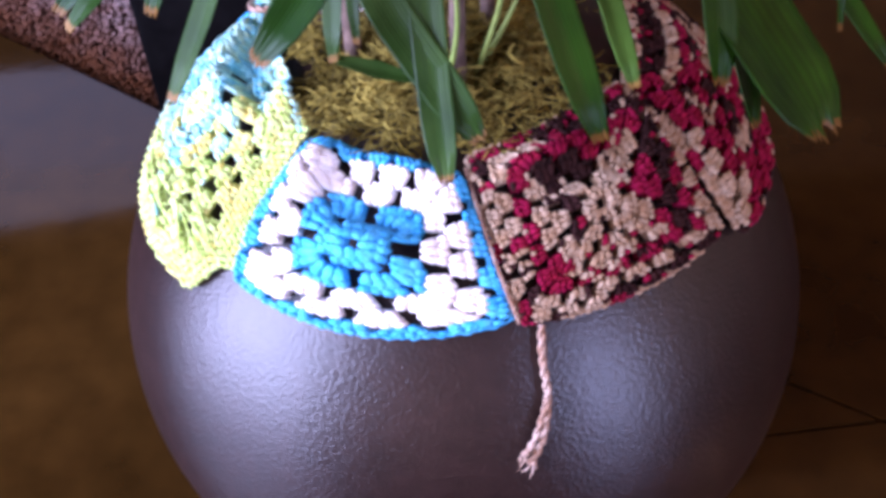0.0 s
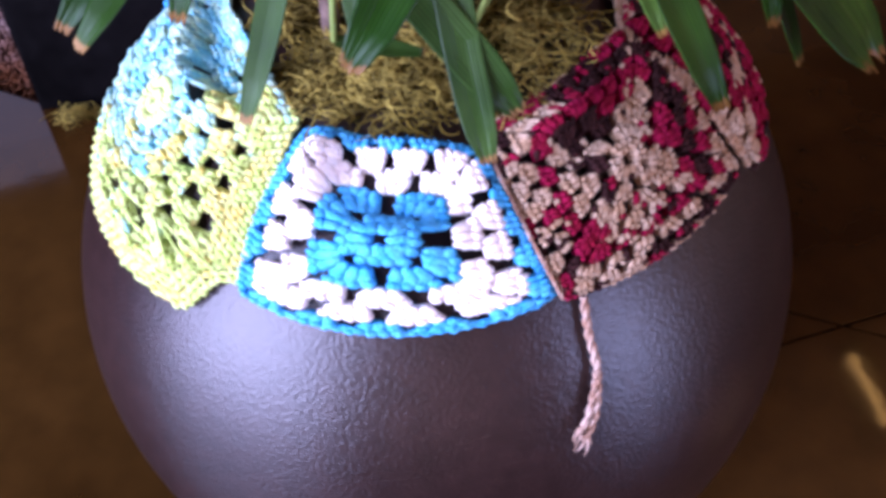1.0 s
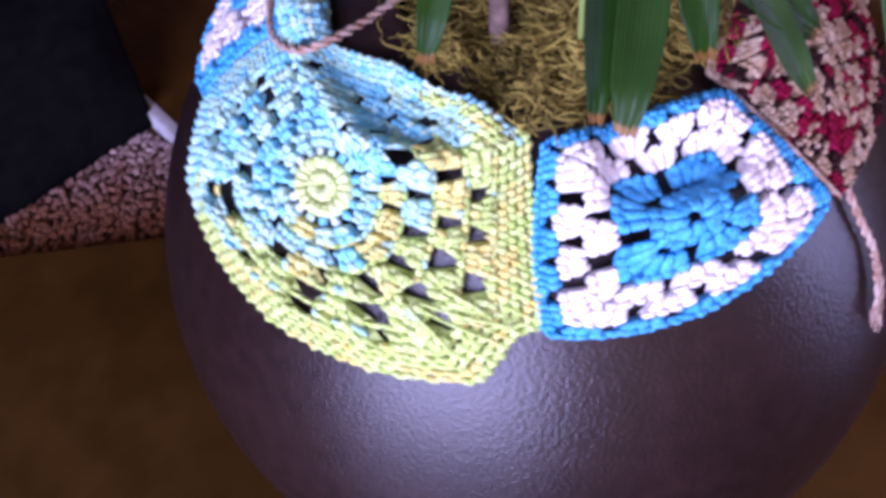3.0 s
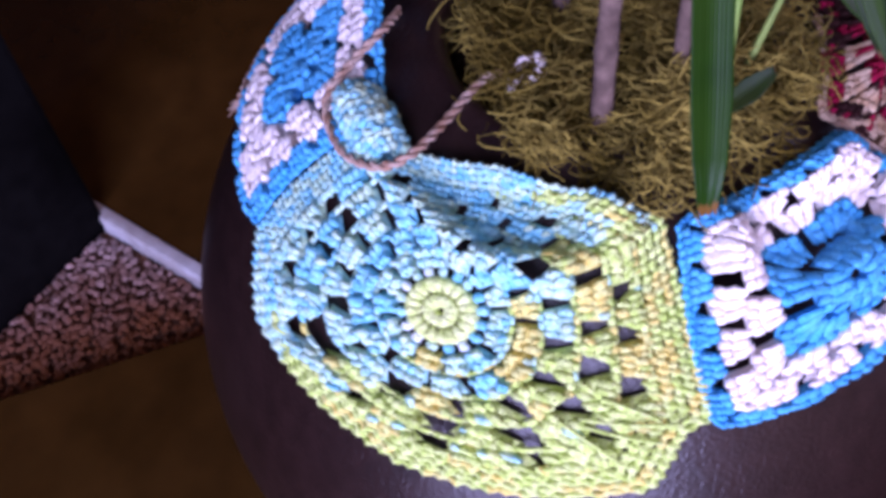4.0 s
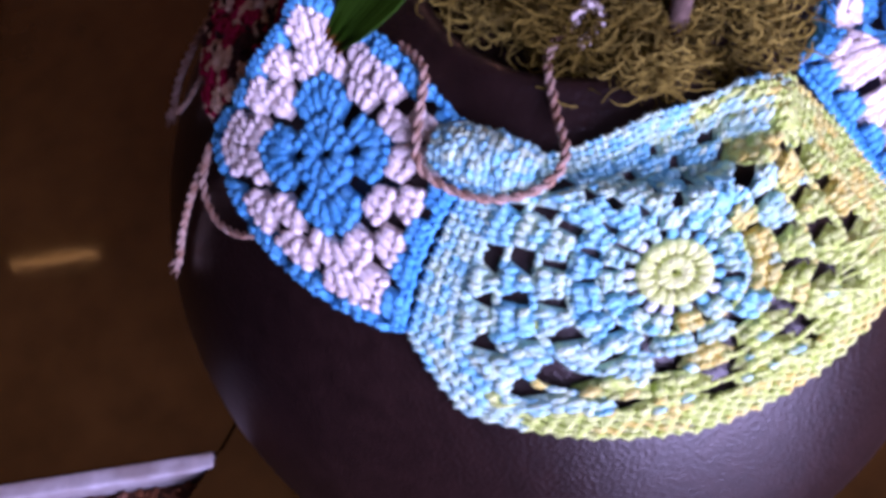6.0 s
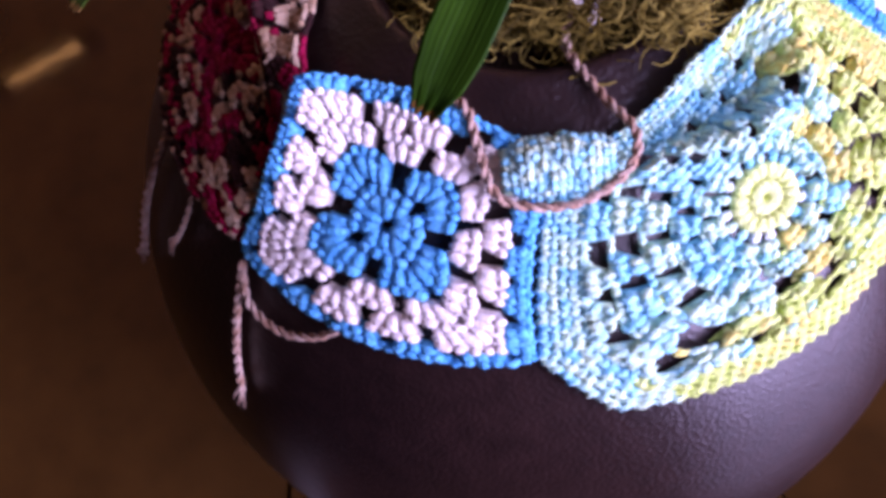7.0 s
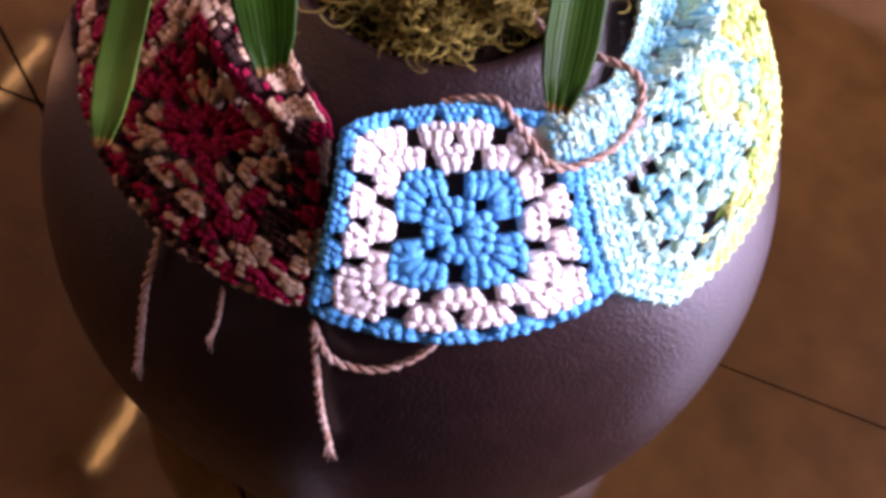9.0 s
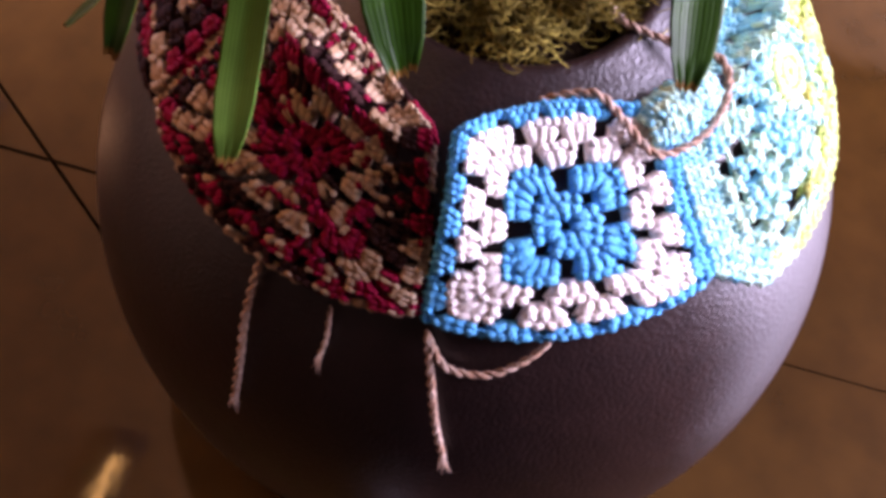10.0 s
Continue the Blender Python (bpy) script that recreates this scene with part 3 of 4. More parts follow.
BLUE_A = Patch([[(-133.2, 41.0), (-109.5, 40.2), (-81.5, 42.2)], [(-134.6, 51.3), (-109.2, 51.0), (-84.0, 51.5)], [(-132.5, 62.2), (-109.5, 62.6), (-88.8, 61.0)]],
               0.003, [(0.0, 0.0, 0.60, 0.28, 0.019), (-0.66, 0.58, 0.18, 0.40, 0.021), (-0.24, 0.62, 0.17, 0.16, -0.018), (0.08, 0.42, 0.24, 0.13, -0.030), (0.44, 0.30, 0.22, 0.11, -0.020), (0.35, 0.86, 0.55, 0.22, 0.014), (0.76, 0.40, 0.16, 0.3, 0.008)])
BLUE_B = Patch([[(97.2, 41.4), (120.0, 40.2), (145.3, 41.5)], [(97.3, 53.0), (119.8, 53.4), (144.8, 52.4)], [(95.4, 62.0), (118.6, 66.4), (149.3, 63.0)]],
               0.003, [(-1.0, 1.0, 0.5, 0.7, 0.024), (-1.0, 0.0, 0.35, 0.5, 0.009), (0.0, 1.0, 0.6, 0.4, 0.012)])
RED_A = Patch([[(-80.6, 41.6), (-62, 41.0), (-37, 40.2)], [(-83.6, 52.0), (-60.0, 53.0), (-35.0, 52.0)], [(-87.5, 63.4), (-58.0, 65.4), (-30.0, 64.0)]],
              0.004, [(-0.35, 0.66, 0.6, 0.15, 0.015), (-0.35, 0.34, 0.6, 0.15, -0.004), (0.2, 0.05, 0.7, 0.22, 0.006), (0.8, 0.5, 0.25, 0.5, 0.006)])
RED_B = Patch([[(40, 39.6), (70, 39.5), (97.0, 41.6)], [(38, 52), (69, 53.2), (95.6, 51.6)], [(32, 64), (61, 66.5), (91.6, 62.0)]],
              0.004, [(0.15, 0.60, 0.6, 0.15, 0.016), (0.2, 0.24, 0.5, 0.18, -0.003), (-0.5, 0.0, 0.4, 0.6, 0.005), (0.9, 0.9, 0.3, 0.5, 0.012)])
RED_C = Patch([[(-34, 37.5), (-2, 36.0), (39, 39.5)], [(-33.5, 51.5), (3, 51), (37, 52)], [(-28.5, 64), (3, 65), (31, 64)]],
              0.004, [(0, 0.4, 0.5, 0.2, 0.006), (-0.85, 0.0, 0.2, 0.8, 0.006)])


def mottled(seed):
    r = random.Random(seed)
    seq = []
    while len(seq) < 900:
        m = r.choice([M_CRIMSON, M_CRIMSON, M_CRIMSON, M_BEIGE, M_BEIGE, M_BEIGE, M_DARK, M_DARK])
        seq += [m] * r.choice([1, 2, 3, 3, 4, 5])

    def pick(k, i):
        if k == 9:
            h = (i * 7 + i // 3 + seed) % 10
            return M_BEIGE if h < 6 else M_DARK if h < 8 else M_CRIMSON
        return seq[(k * 37 + i) % len(seq)]
    return pick


five = [M_BLUE, M_BLUE, M_WHITE, M_WHITE, M_BLUE]
granny(collar, BLUE_A, FIVE_ROUNDS, five, "granny_square", "sky-blue and white granny square, folded at its top edge", rng)
granny(collar, BLUE_B, FIVE_ROUNDS, five, "granny_square", "sky-blue and white granny square lying flat", rng)
granny(collar, RED_A, SEVEN_ROUNDS, None, "granny_square", "crimson, beige and dark brown mottled granny square", rng, mottled(4))
granny(collar, RED_B, SEVEN_ROUNDS, None, "granny_square", "crimson, beige and dark brown mottled granny square with a ridge", rng, mottled(9))
granny(collar, RED_C, SEVEN_ROUNDS, None, "granny_square", "crimson, beige and dark brown mottled granny square", rng, mottled(13))


class RoundPatch(Patch):
    """The lime square: a disc, u and v from -1 to 1, drawn out towards its sides and corners. outline: (azimuth, latitude) of the corners and the middles between them."""

    KX, KY, AZ, LA = 40.0, 16.5, 185.0, 50.8

    def __init__(self, outline, base, folds):
        self.base, self.folds = base, folds
        e = (np.array(outline) - (self.AZ, self.LA)) / (self.KX, self.KY)
        pts = np.vstack([e + (np.roll(e, -1, 0) - e) * k for k in np.arange(8) / 8])
        ang = np.arctan2(pts[:, 1], pts[:, 0])
        o = np.argsort(ang)
        self.ang, self.rad = ang[o], np.hypot(pts[o, 0], pts[o, 1])

    def at(self, u, v, h):
        u, v, h = np.broadcast_arrays(np.asarray(u, float), np.asarray(v, float), np.asarray(h, float))
        r, a = np.hypot(u, v), np.arctan2(v, u)
        k = np.clip((r - 0.30) / 0.62, 0, 1)
        k = k * k * (3 - 2 * k)
        rim = np.interp(a, self.ang, self.rad, period=2 * np.pi)
        az = np.radians(self.AZ + self.KX * u * (0.78 + (rim - 0.78) * k))
        la = np.radians(self.LA + self.KY * v * (0.98 + (rim - 0.98) * k))
        off = np.full(u.shape, self.base)
        for u0, v0, su, sv, d in self.folds:
            off = off + d * np.exp(-((u - u0) / su) ** 2 - ((v - v0) / sv) ** 2)
        q = R + np.maximum(off, 0.0012) + h
        return np.stack([q * np.cos(la) * np.cos(az), q * np.cos(la) * np.sin(az), CZ + q * np.sin(la)], -1)


LIME = RoundPatch([(225.0, 57.0), (226.6, 42.2), (222.3, 40.6), (218.3, 35.2), (204.0, 33.6), (186.0, 32.6), (170.0, 33.6), (155.6, 34.8), (145.9, 41.6), (145.8, 49.0), (147.0, 56.5), (150.5, 61.8), (165.0, 63.6), (186.0, 66.4), (209.0, 65.8), (224.6, 62.8)],
                  0.003, [(-0.28, 0.54, 0.32, 0.13, 0.013), (0.14, 0.43, 0.28, 0.12, 0.017), (0.42, 0.38, 0.16, 0.11, 0.010), (0.02, 0.70, 0.30, 0.10, -0.016), (0.30, 0.60, 0.20, 0.11, -0.018), (0.05, 0.97, 0.5, 0.10, 0.009), (0.60, 0.70, 0.13, 0.22, 0.016), (0.3, -0.3, 0.5, 0.3, 0.002)])


def ring_row(patch, r, per, half, thick, tone, phase):
    """A ring of small edging stitches, run together, at that distance from the middle of the disc."""
    m = per * 4
    a = np.arange(m) / m * 2 * np.pi
    bead = 0.5 + 0.5 * np.cos(2 * np.pi * (np.arange(m) / 4 + phase))
    rr = r + (fuzz.normal(0, 0.10, m) + 0.22 * np.cos(np.pi * (np.arange(m) / 4 + phase))) * half
    w = half * (0.62 + 0.42 * bead) * (1 + fuzz.normal(0, 0.07, m))
    q = rr[:, None] + np.cos(_a)[None] * w[:, None]
    h = 0.5 * thick * (0.55 + 0.5 * bead)[:, None] * (1 + np.sin(_a)[None] * (1 + fuzz.normal(0, 0.06, (m, SEG))))
    V = patch.at(q * np.cos(a)[:, None], q * np.sin(a)[:, None], h).reshape(-1, 3)
    F, mi = [], []
    for i in range(m):
        i2 = (i + 1) % m
        tn = tone((r * math.cos(a[i]), r * math.sin(a[i])), i // 4)
        for j in range(SEG):
            F.append((i * SEG + j, i2 * SEG + j, i2 * SEG + (j + 1) % SEG, i * SEG + (j + 1) % SEG))
            mi.append(tn)
    return V, F, mi


def lime_motif(parent, patch, rng):
    th = 0.0046

    def tone(u, v):
        """Runs of the variegated yarn: lime below and to one side, aqua above."""
        r = math.hypot(u, v)
        s = 0.62 * v - 0.66 * u + 0.14 * math.sin(3.1 * u + 5.0 * v) + 0.34 * math.exp(-r * r / 0.17) + 0.13 * math.sin(math.floor(u * 8) * 12.9 + math.floor(v * 8) * 78.2) + rng.normal(0, 0.05)
        if v < -0.55 and abs(u - 0.1) < 0.6:
            s -= 0.25
        if s < -0.26:
            return 0 if rng.uniform() < 0.80 else 2
        if s < -0.08:
            return (0, 2, 3)[rng.choice(3, p=[0.45, 0.20, 0.35])]
        if s < 0.14:
            return (3, 1, 0)[rng.choice(3, p=[0.60, 0.25, 0.15])]
        return 1 if rng.uniform() < 0.42 else 3

    mats = [M_LIME, M_AQUA, M_YELLOW, M_MIX]
    root = None
    for row, d in enumerate((0.984, 0.945, 0.906, 0.868, 0.830)):
        tones = {}
        V, F, mi = ring_row(patch, d, 128 - 5 * row, 0.026, th * 0.95, lambda p_, i: tones.setdefault(i // 2, tone(*p_)), 0.5 * (row % 2))
        if root is None:
            root = mesh_object("round_motif", V, F, mats, parent, "lime and aqua crochet square with a round centre", mi)
        else:
            mesh_object("border", V, F, mats, root, "", mi)
    # the closed disc in the middle: two rounds of short stitches
    for r0, r1, n in ((0.012, 0.110, 11), (0.100, 0.212, 18)):
        for i in range(n):
            a = (i + 0.5 * (n > 12)) * 2 * math.pi / n + rng.normal(0, 0.02)
            c, d = math.cos(a), math.sin(a)
            mesh_object("centre_stitch", puff(patch, (r0 * c, r0 * d), (r1 * c, r1 * d), 0.016, math.pi * r1 / n * 1.5, th * 0.95, 0.0012, 0.2), PUFF_F, M_LIME_PALE, root)
    # pale spokes that leave a ring of small holes round the disc
    for i in range(17):
        a = (i + rng.normal(0, 0.06)) * 2 * math.pi / 17
        c, d = math.cos(a), math.sin(a)
        mesh_object("spoke_stitch", puff(patch, (0.190 * c, 0.190 * d), (0.275 * c, 0.275 * d), 0.028, 0.034, th * 0.7, 0.0, 0.3), PUFF_F, M_PALE if rng.uniform() < 0.3 else M_MIX if rng.uniform() < 0.5 else M_AQUA, root)
    # bands of fan-shaped clusters, narrow at the foot so that holes open between them: inner radius, outer radius, clusters, turn, width of the foot
    bands = ((0.258, 0.385, 15, 0.0, 0.80), (0.385, 0.505, 15, 0.5, 0.66), (0.505, 0.625, 15, 0.0, 0.58), (0.625, 0.735, 16, 0.45, 0.50), (0.735, 0.832, 17, 0.1, 0.54))
    for r0, r1, n, turn, foot in bands:
        for k in range(n):
            bag = Bag()
            mid = 2 * math.pi * (k + turn + 0.5) / n + rng.normal(0, 0.03)
            rm = (r0 + r1) / 2
            mi = tone(rm * math.cos(mid), rm * math.sin(mid))
            if r0 < 0.45 and mi != 2:
                mi = 1 if rng.uniform() < 0.45 else 3
            if 0.37 < r0 < 0.5 and math.cos(mid + 0.10) > 0.80:
                mi = 2
            half = math.pi / n
            side = r0 > 0.48 and abs(math.cos(mid)) > 0.55
            ft = min(0.95, foot * rng.choice((0.72, 0.95, 1.15, 1.6), p=(0.22, 0.34, 0.24, 0.20)) * (0.78 if side else 1.0))
            if math.sin(mid) > 0.25 and rng.uniform() < 0.65:
                ft = max(ft, 0.80)
            top = rng.uniform(0.80, 0.92) if side else rng.uniform(0.90, 0.98)
            lo, hi = r0 + 0.006 + rng.normal(0, 0.005), r1 + 0.004

            def place(c, q):
                r = lo + (hi - lo) * q
                return r * np.cos(mid + c), r * np.sin(mid + c)
            bag.add(pillow(patch, place, half * ft, half * top, th * 1.15, 2), PILLOW_F, mi)
            for row in range(2):
                y = (0.26, 0.76)[row]
                wide = half * (ft + (top - ft) * y ** 1.1)
                m = max(2, int(round(2 * wide * rm / 0.050)))
                for c in range(m):
                    f = (2 * c + 1) / m - 1
                    sl = rng.choice((-1, 1)) * rng.uniform(0.1, 1.0) / m
                    ln, fat = rng.uniform(0.14, 0.30), rng.uniform(0.80, 1.25)
                    lift = th * 0.50 * math.sqrt(max(0.0, 1 - abs(f) ** 3)) + rng.uniform(0, 0.0006)
                    bag.add(puff(patch, place((f - sl) * wide * 0.86, y - ln + rng.normal(0, 0.05)), place((f + sl) * wide * 0.86, y + ln * 0.8), 0.024 * fat, 0.029 * fat, th * 0.72 * fat, lift * 0.8, 0.25), PUFF_F, mi if rng.uniform() < 0.78 else int(rng.choice((1, 3))) if mi in (1, 3) else int(rng.choice((0, 2, 3))))
            bag.make("puff_stitch", mats, root)
        # chain that ties the tops of a band together
        bag = Bag()
        m = int(2 * math.pi * r1 / 0.055)
        for c in range(m):
            a0, a1 = 2 * math.pi * (c - 0.12) / m, 2 * math.pi * (c + 1.12) / m
            x, y = r1 * math.cos(a0), r1 * math.sin(a0)
            bag.add(puff(patch, (x, y), (r1 * math.cos(a1), r1 * math.sin(a1)), 0.015, 0.015, th * 0.55, th * 0.15, 0.25), PUFF_F, tone(x, y))
        tagged(bag.make("chain_round", mats, root), kind="stuff")
    # a few slack threads across the large holes near one corner
    for a0, r0, a1, r1 in ((-0.62, 0.70, -0.50, 0.92), (-0.66, 0.72, -0.62, 0.93), (-0.42, 0.70, -0.50, 0.86), (-0.70, 0.66, -0.78, 0.84)):
        bag = Bag()
        P = [patch.at(r * math.cos(a), r * math.sin(a), th * 1.35) for a, r in ((a0 + (a1 - a0) * k, r0 + (r1 - r0) * k) for k in np.linspace(0, 1, 8))]
        bag.add(*tube(P, 0.0009, 6))
        bag.make("slack_thread", [M_LIME], root)
    return root


motif = lime_motif(collar, LIME, rng)


def rolled_corner(parent):
    """The upper corner of the lime square, rolled up on itself into a plump tab."""
    az, la = radians(150.5), radians(61.5)
    nrm = np.array([math.cos(la) * math.cos(az), math.cos(la) * math.sin(az), math.sin(la)])
    ctr = np.array([0, 0, CZ]) + nrm * (R + 0.009)
    east = np.array([-math.sin(az), math.cos(az), 0])
    north = np.cross(nrm, east)
    rng = np.random.default_rng(8)
    bag = Bag()
    for i in range(15):
        t = -1 + 2 * (i + 0.5) / 15
        rad = math.sqrt(max(0.05, 1 - t * t))
        sh = rng.uniform(-0.03, 0.03)
        for j in range(11):
            dr = rng.uniform(0.90, 1.10)
            a0, a1 = math.pi * (1.12 + sh - 1.24 * j / 11), math.pi * (1.12 + sh - 1.24 * (j + 1.25) / 11)
            P = []
            for a in np.linspace(a0, a1, 4):
                P.append(ctr + east * (0.023 * t + rng.normal(0, 0.0005)) + 0.0115 * dr * (0.55 + 0.45 * rad) * (math.cos(a) * north + 1.05 * math.sin(a) * nrm))
            bag.add(*tube(P, [0.0012, 0.0024, 0.0024, 0.0012], 6), mi=int(rng.uniform() < 0.55))
    return tagged(bag.make("rolled_corner", [M_AQUA, M_MIX], parent, "rolled-up aqua corner tab"), kind="stuff")


rolled_corner(motif)

# seams and hanging yarn tails


def seam(az0, la0, az1, la1, name="seam", off=0.012):
    pts = []
    for k in np.linspace(0, 1, 9):
        a, b = radians(az0 + (az1 - az0) * k), radians(la0 + (la1 - la0) * k)
        r = R + off + 0.0012 * math.sin(k * 25)
        pts.append((r * math.cos(b) * math.cos(a), r * math.cos(b) * math.sin(a), CZ + r * math.sin(b)))
    return twine(name, pts, 0.0011, M_TWINE, collar, "", 160, 80)


seam(-81.0, 42.0, -87.6, 61.6, off=0.010)
TAIL_A = [(0.041, -0.180, 0.358), (0.041, -0.192, 0.343), (0.043, -0.203, 0.327), (0.040, -0.215, 0.308), (0.033, -0.223, 0.293)]
twine("yarn_tail", TAIL_A, 0.0022, M_TWINE, collar, "frayed beige yarn tail", 70, 80, True)
twine("yarn_tail", [(0.043, -0.204, 0.327), (0.036, -0.216, 0.309), (0.030, -0.222, 0.300)], 0.0016, M_TWINE, collar, "", 70, 40, True)
twine("yarn_tail", [(-0.029, 0.186, 0.356), (-0.038, 0.200, 0.335), (-0.046, 0.211, 0.314), (-0.056, 0.220, 0.291)], 0.0020, M_TWINE, collar, "beige yarn tail", 80, 80, True)
twine("yarn_loop", [(-0.029, 0.187, 0.355), (-0.043, 0.194, 0.342), (-0.063, 0.189, 0.340), (-0.078, 0.178, 0.347), (-0.086, 0.167, 0.356)], 0.0019, M_TWINE, collar, "slack beige yarn loop", 80, 80)
twine("yarn_tail", [(0.060, 0.181, 0.354), (0.061, 0.199, 0.328), (0.059, 0.214, 0.303), (0.059, 0.226, 0.272)], 0.0022, M_TWINE, collar, "long beige yarn tail", 70, 80, True)
twine("yarn_tail", [(0.019, 0.190, 0.352), (0.017, 0.200, 0.338), (0.018, 0.208, 0.327)], 0.0013, M_TWINE, collar, "", 90, 50, True)
# the string that loops from the moss over the rolled corner
twine("tie_string", [(-0.052, 0.012, mz + 0.010), (-0.062, 0.024, mz + 0.004), (-0.090, 0.026, 0.424), (-0.114, 0.027, 0.426), (-0.124, 0.038, 0.421), (-0.123, 0.058, 0.415), (-0.113, 0.076, 0.413), (-0.100, 0.087, 0.416), (-0.084, 0.084, 0.425), (-0.069, 0.079, 0.432), (-0.058, 0.080, 0.431), (-0.042, 0.086, 0.424)], 0.0021, M_TWINE, collar, "brown string looped over the rolled corner", 75, 220)
twine("string_knot", [(-0.052, 0.012, mz + 0.011), (-0.047, 0.004, mz + 0.016), (-0.053, -0.001, mz + 0.014), (-0.058, 0.005, mz + 0.010)], 0.0026, M_WHITE, collar, "frayed white string end", 60, 40, True)

# ---- lady palm ----
FROND_SOUTH = [
    (-0.005, -0.169, 0.452, -0.009, -0.140, 0.488, 0.0166),
    (0.012, -0.156, 0.466, -0.032, -0.117, 0.521, 0.0201),
    (0.052, -0.254, 0.545, 0.036, -0.223, 0.584, 0.0154),
    (0.169, -0.169, 0.470, 0.132, -0.122, 0.514, 0.0540),
    (0.142, -0.155, 0.466, 0.135, -0.130, 0.495, 0.0167),
    (0.120, -0.162, 0.497, 0.119, -0.140, 0.527, 0.0211),
    (-0.100, -0.243, 0.563, -0.084, -0.220, 0.590, 0.0100),
    (-0.067, -0.246, 0.580, -0.049, -0.232, 0.595, 0.0169),
    (-0.053, -0.148, 0.509, -0.052, -0.132, 0.531, 0.0109),
    (-0.043, -0.135, 0.509, -0.044, -0.124, 0.526, 0.0074),
    (0.090, -0.121, 0.466, 0.078, -0.094, 0.500, 0.0132),
    (-0.018, -0.093, 0.456, -0.055, -0.088, 0.466, 0.0101),
]
FROND_WEST = [
    (0.161, -0.177, 0.533, 0.162, -0.163, 0.555, 0.0056),
    (0.190, -0.172, 0.509, 0.171, -0.147, 0.531, 0.0107),
    (-0.151, -0.186, 0.558, -0.123, -0.167, 0.580, 0.0150),
    (-0.156, -0.179, 0.561, -0.134, -0.160, 0.581, 0.0125),
    (-0.117, -0.186, 0.563, -0.111, -0.176, 0.577, 0.0141),
    (-0.174, -0.127, 0.562, -0.156, -0.116, 0.582, 0.0115),
]
FROND_NORTH = [
    (-0.098, 0.113, 0.495, -0.083, 0.070, 0.532, 0.0228),
    (0.007, 0.150, 0.492, 0.028, 0.120, 0.520, 0.0250),
    (0.066, 0.191, 0.450, 0.080, 0.125, 0.496, 0.0172),
    (0.106, 0.194, 0.502, 0.110, 0.167, 0.521, 0.0139),
    (0.138, 0.177, 0.485, 0.132, 0.163, 0.489, 0.0063),
]
LEAVES = FROND_SOUTH + FROND_WEST + FROND_NORTH
YOUNG = {10, 20}
PALE = {0, 1, 6, 8, 9, 11, 14}
palm = new("lady_palm")
palm.location = (0, 0, mz)
tagged(palm, "green lady palm with drooping ribbed leaflets and brown tips", "plant")
palm_inv = Matrix.Translation((0, 0, -mz))


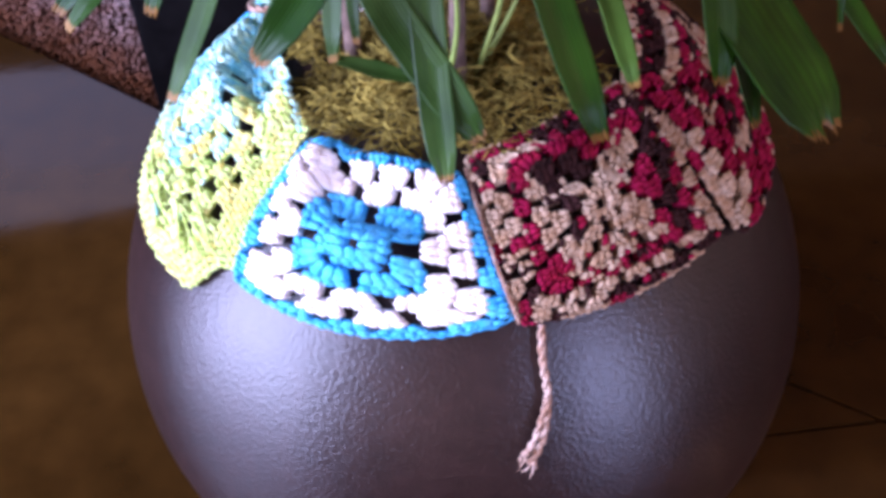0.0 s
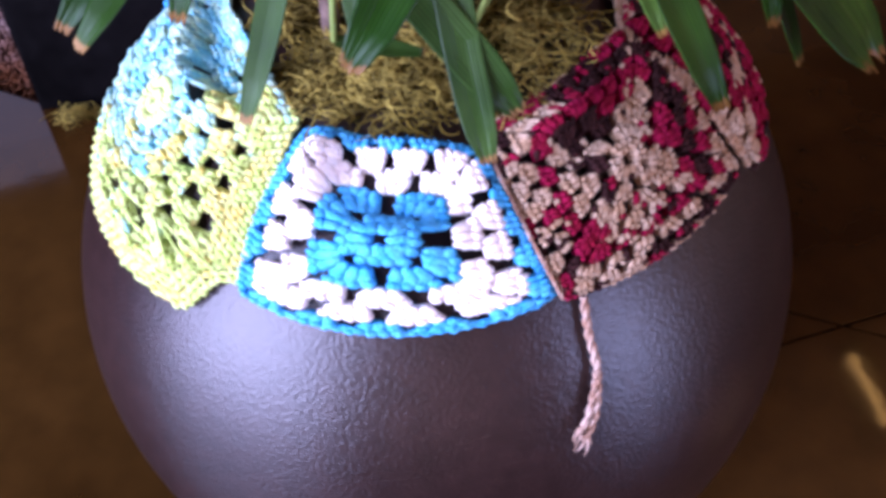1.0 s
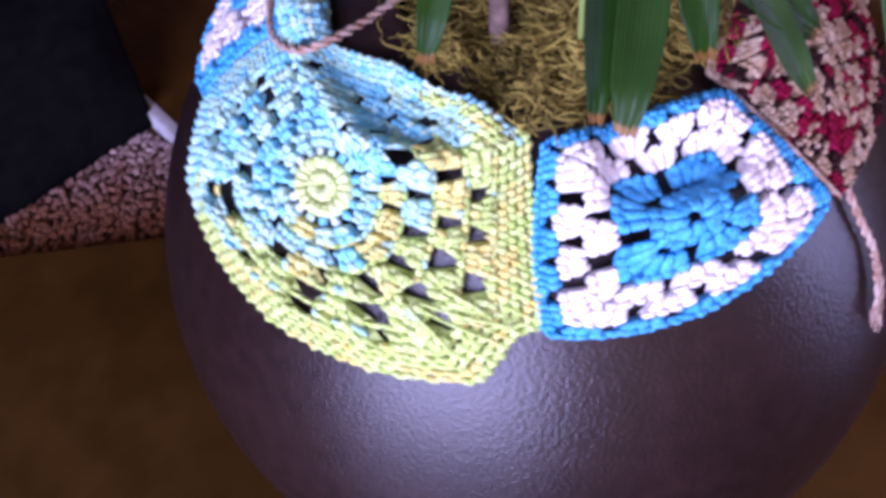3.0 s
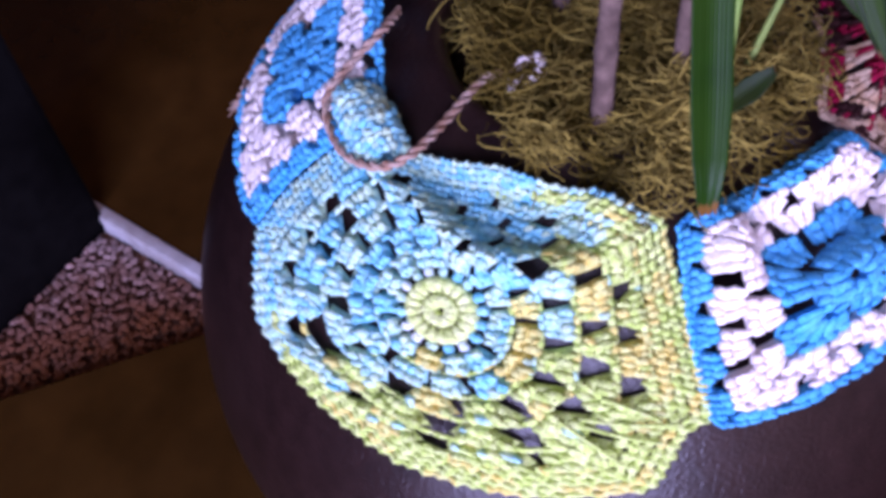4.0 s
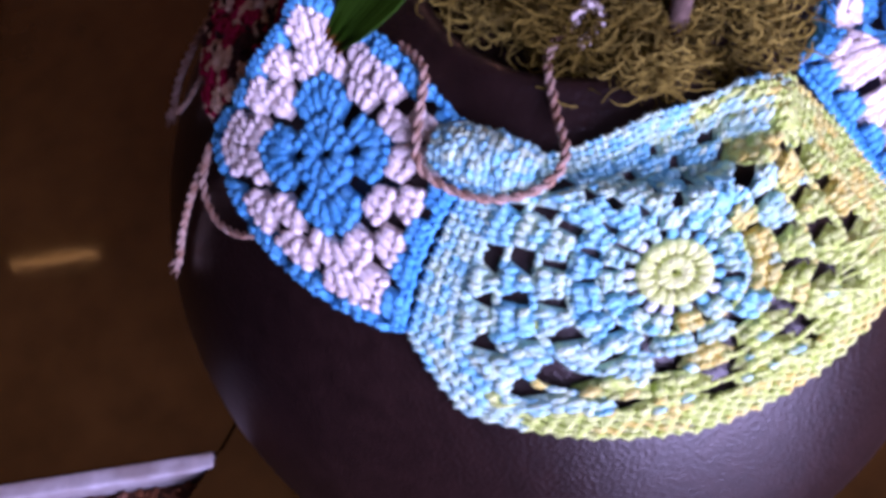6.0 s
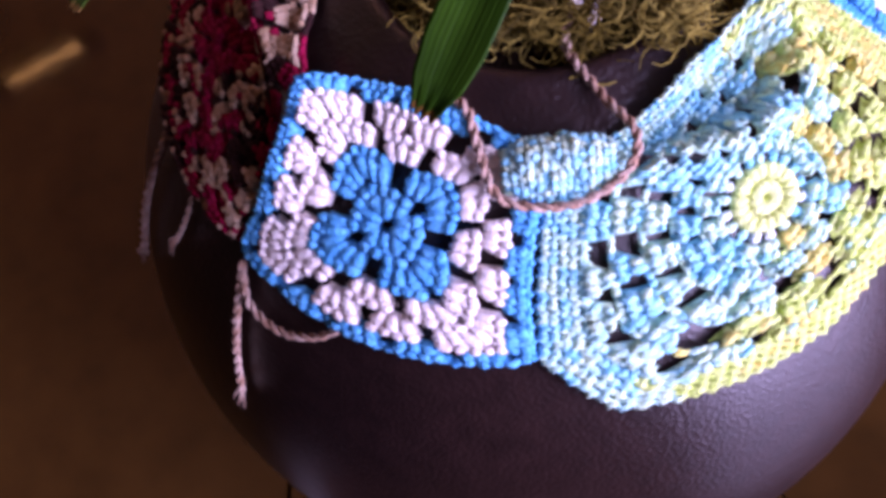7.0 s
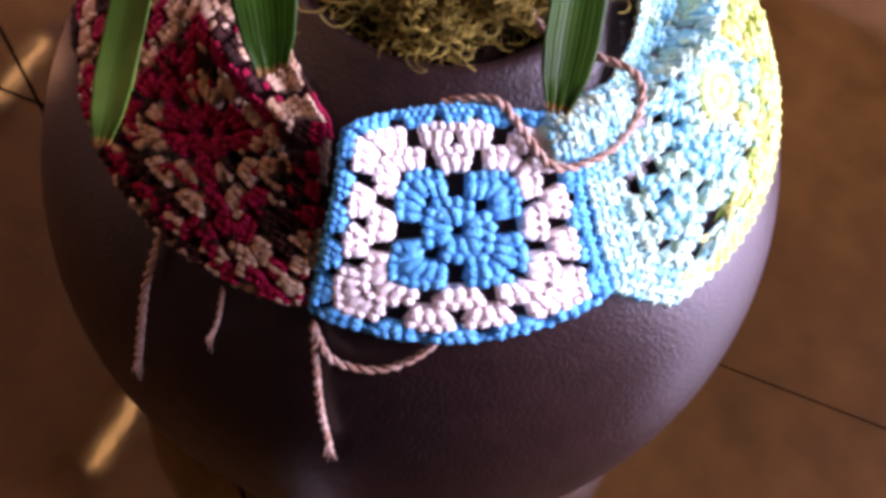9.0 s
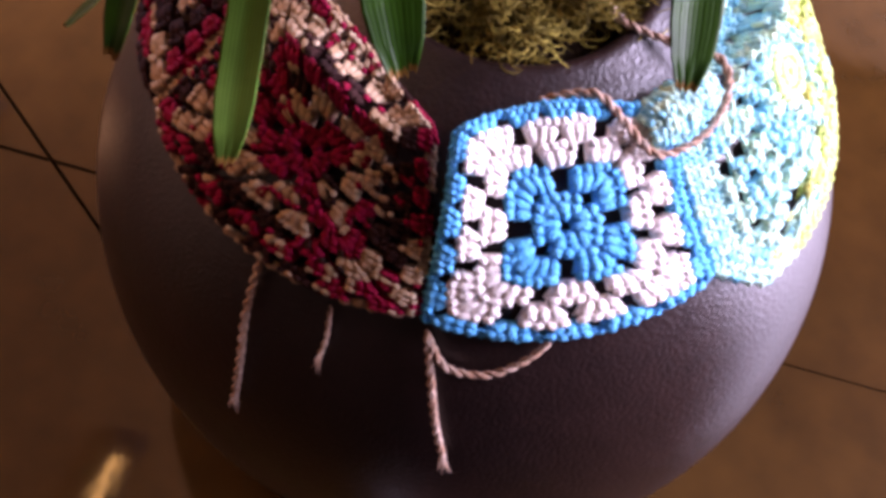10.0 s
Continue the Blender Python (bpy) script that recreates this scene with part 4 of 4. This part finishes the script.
def leaf(tip, top, width, mat, rng):
    tip, top = np.array(tip), np.array(top)
    d = top - tip
    L = np.linalg.norm(d)
    ext = max(0.08, 0.27 - L) if d[2] > 0.012 else 0.004
    hub = top + d / L * ext
    if ext > 0.01:
        hub[:2] *= 0.66
        hub[2] += 0.04
    # a gentle droop from the hub over the middle to the tip
    n = 22
    fine = np.vstack([tip + (top - tip) * k for k in np.linspace(0, 1, max(2, int(L / 0.002)))] + [top + (hub - top) * k for k in np.linspace(0.01, 1, max(2, int(ext / 0.002)))])
    for _ in range(60):
        fine[1:-1] = (fine[:-2] + 2 * fine[1:-1] + fine[2:]) / 4
    arc = np.r_[0, np.cumsum(np.linalg.norm(np.diff(fine, axis=0), axis=1))]
    grid = np.linspace(0, arc[-1], n)
    path = np.stack([np.interp(grid, arc, fine[:, k]) for k in range(3)], -1)
    T = np.gradient(path, axis=0)
    T /= np.linalg.norm(T, axis=1)[:, None]
    out = tip.copy()
    out[2] = 0.25
    out /= np.linalg.norm(out)
    side = np.cross(T, out)
    side /= np.linalg.norm(side, axis=1)[:, None]
    nrm = np.cross(side, T)
    s = np.linspace(0, 1, n)
    prof = np.clip(0.12 + s * arc[-1] / 0.024, 0.0, 1) ** 0.5 * (1 - 0.45 * np.clip((s - 0.55) / 0.45, 0, 1))
    prof[0] = 0.42
    twist = rng.normal(0, 0.25)
    K = 13
    c = np.linspace(-1, 1, K)
    ribs = 0.016 * np.cos(c * np.pi * 4.0)
    fold = 0.20 * np.abs(c) ** 1.2
    V = []
    for i in range(n):
        a = twist * (1 - s[i])
        sd, nm = side[i] * math.cos(a) + nrm[i] * math.sin(a), nrm[i] * math.cos(a) - side[i] * math.sin(a)
        jag = np.zeros(K)
        if i == 0:
            jag = rng.uniform(-0.25, 0.25, K)
        for k in range(K):
            V.append(path[i] + 0.5 * width * prof[i] * (c[k] * sd + (fold[k] + ribs[k]) * 1.0 * nm) + T[i] * jag[k] * width * 0.35)
    V = np.array(V)
    nv = len(V)
    # thin but solid blade
    nn = np.repeat(nrm, K, axis=0)
    W2 = np.vstack([V, V - nn * 0.0005])
    F = []
    for i in range(n - 1):
        for k in range(K - 1):
            a = i * K + k
            F.append((a, a + 1, a + K + 1, a + K))
            F.append((nv + a, nv + a + K, nv + a + K + 1, nv + a + 1))
    for i in range(n - 1):
        a = i * K
        F.append((a, a + K, nv + a + K, nv + a))
        b = i * K + K - 1
        F.append((b, nv + b, nv + b + K, b + K))
    for k in range(K - 1):
        F.append((k, nv + k, nv + k + 1, k + 1))
    W2 = W2 - np.array([0, 0, mz])
    ob = mesh_object("leaflet", W2, F, mat, palm)
    uvl = ob.data.uv_layers.new(name="leaf")
    coords = np.array([(0.5 + 0.5 * c[i % K], 1 - s[(i % nv) // K]) for i in range(2 * nv)])
    li = np.empty(len(ob.data.loops), dtype=np.int32)
    ob.data.loops.foreach_get("vertex_index", li)
    uvl.data.foreach_set("uv", coords[li].astype(np.float32).ravel())
    return hub


rng = np.random.default_rng(21)
hubs = []
for i, (x0, y0, z0, x1, y1, z1, w) in enumerate(LEAVES):
    mat = M_LEAF_YOUNG if i in YOUNG else M_LEAF_PALE if i in PALE else M_LEAF
    hubs.append(leaf((x0, y0, z0), (x1, y1, z1), w, mat, rng))
CANES = [(-0.055, -0.034, 0.006), (-0.020, -0.052, 0.0048), (0.004, -0.060, 0.0055), (0.022, -0.020, 0.006), (-0.012, 0.012, 0.0055), (0.030, 0.030, 0.005)]
tops = []
for x, y, r in CANES:
    pts = [(x, y, -0.03), (x * 1.02, y * 1.02, 0.05), (x * 1.1 + 0.003, y * 1.1, 0.15), (x * 1.25, y * 1.25 + 0.004, 0.30)]
    P = smooth_path(pts, 26)
    rad = 0.78 * r * (1 + 0.10 * np.sin(np.arange(26) * 1.7) + rng.normal(0, 0.04, 26))
    v, f = tube(P, rad, 10)
    mesh_object("cane", v, f, M_CANE, palm, "brown fibrous cane")
    tops.append(P[-1] + np.array([0, 0, mz]))
for h in hubs:
    t = min(tops, key=lambda q: np.linalg.norm(q[:2] - h[:2]))
    mid = (h + t) / 2 + np.array([0, 0, 0.05])
    P = smooth_path([h, h * 0.6 + mid * 0.4 + np.array([0, 0, 0.01]), mid, t], 14) - np.array([0, 0, mz])
    v, f = tube(P, np.linspace(0.0016, 0.0022, 14), 6)
    mesh_object("petiole", v, f, M_PETIOLE, palm)
for a, b in (((0.012, -0.050, 0.0), (0.030, -0.085, 0.10)), ((0.014, -0.046, 0.0), (0.045, -0.060, 0.085)), ((-0.006, -0.075, 0.004), (0.004, -0.090, 0.09))):
    P = smooth_path([a, tuple((np.array(a) + np.array(b)) / 2 + np.array([0.004, 0, 0.004])), b], 12)
    v, f = tube(P, np.linspace(0.0019, 0.0011, 12), 6)
    mesh_object("shoot", v, f, M_PETIOLE, palm, "thin green shoot")
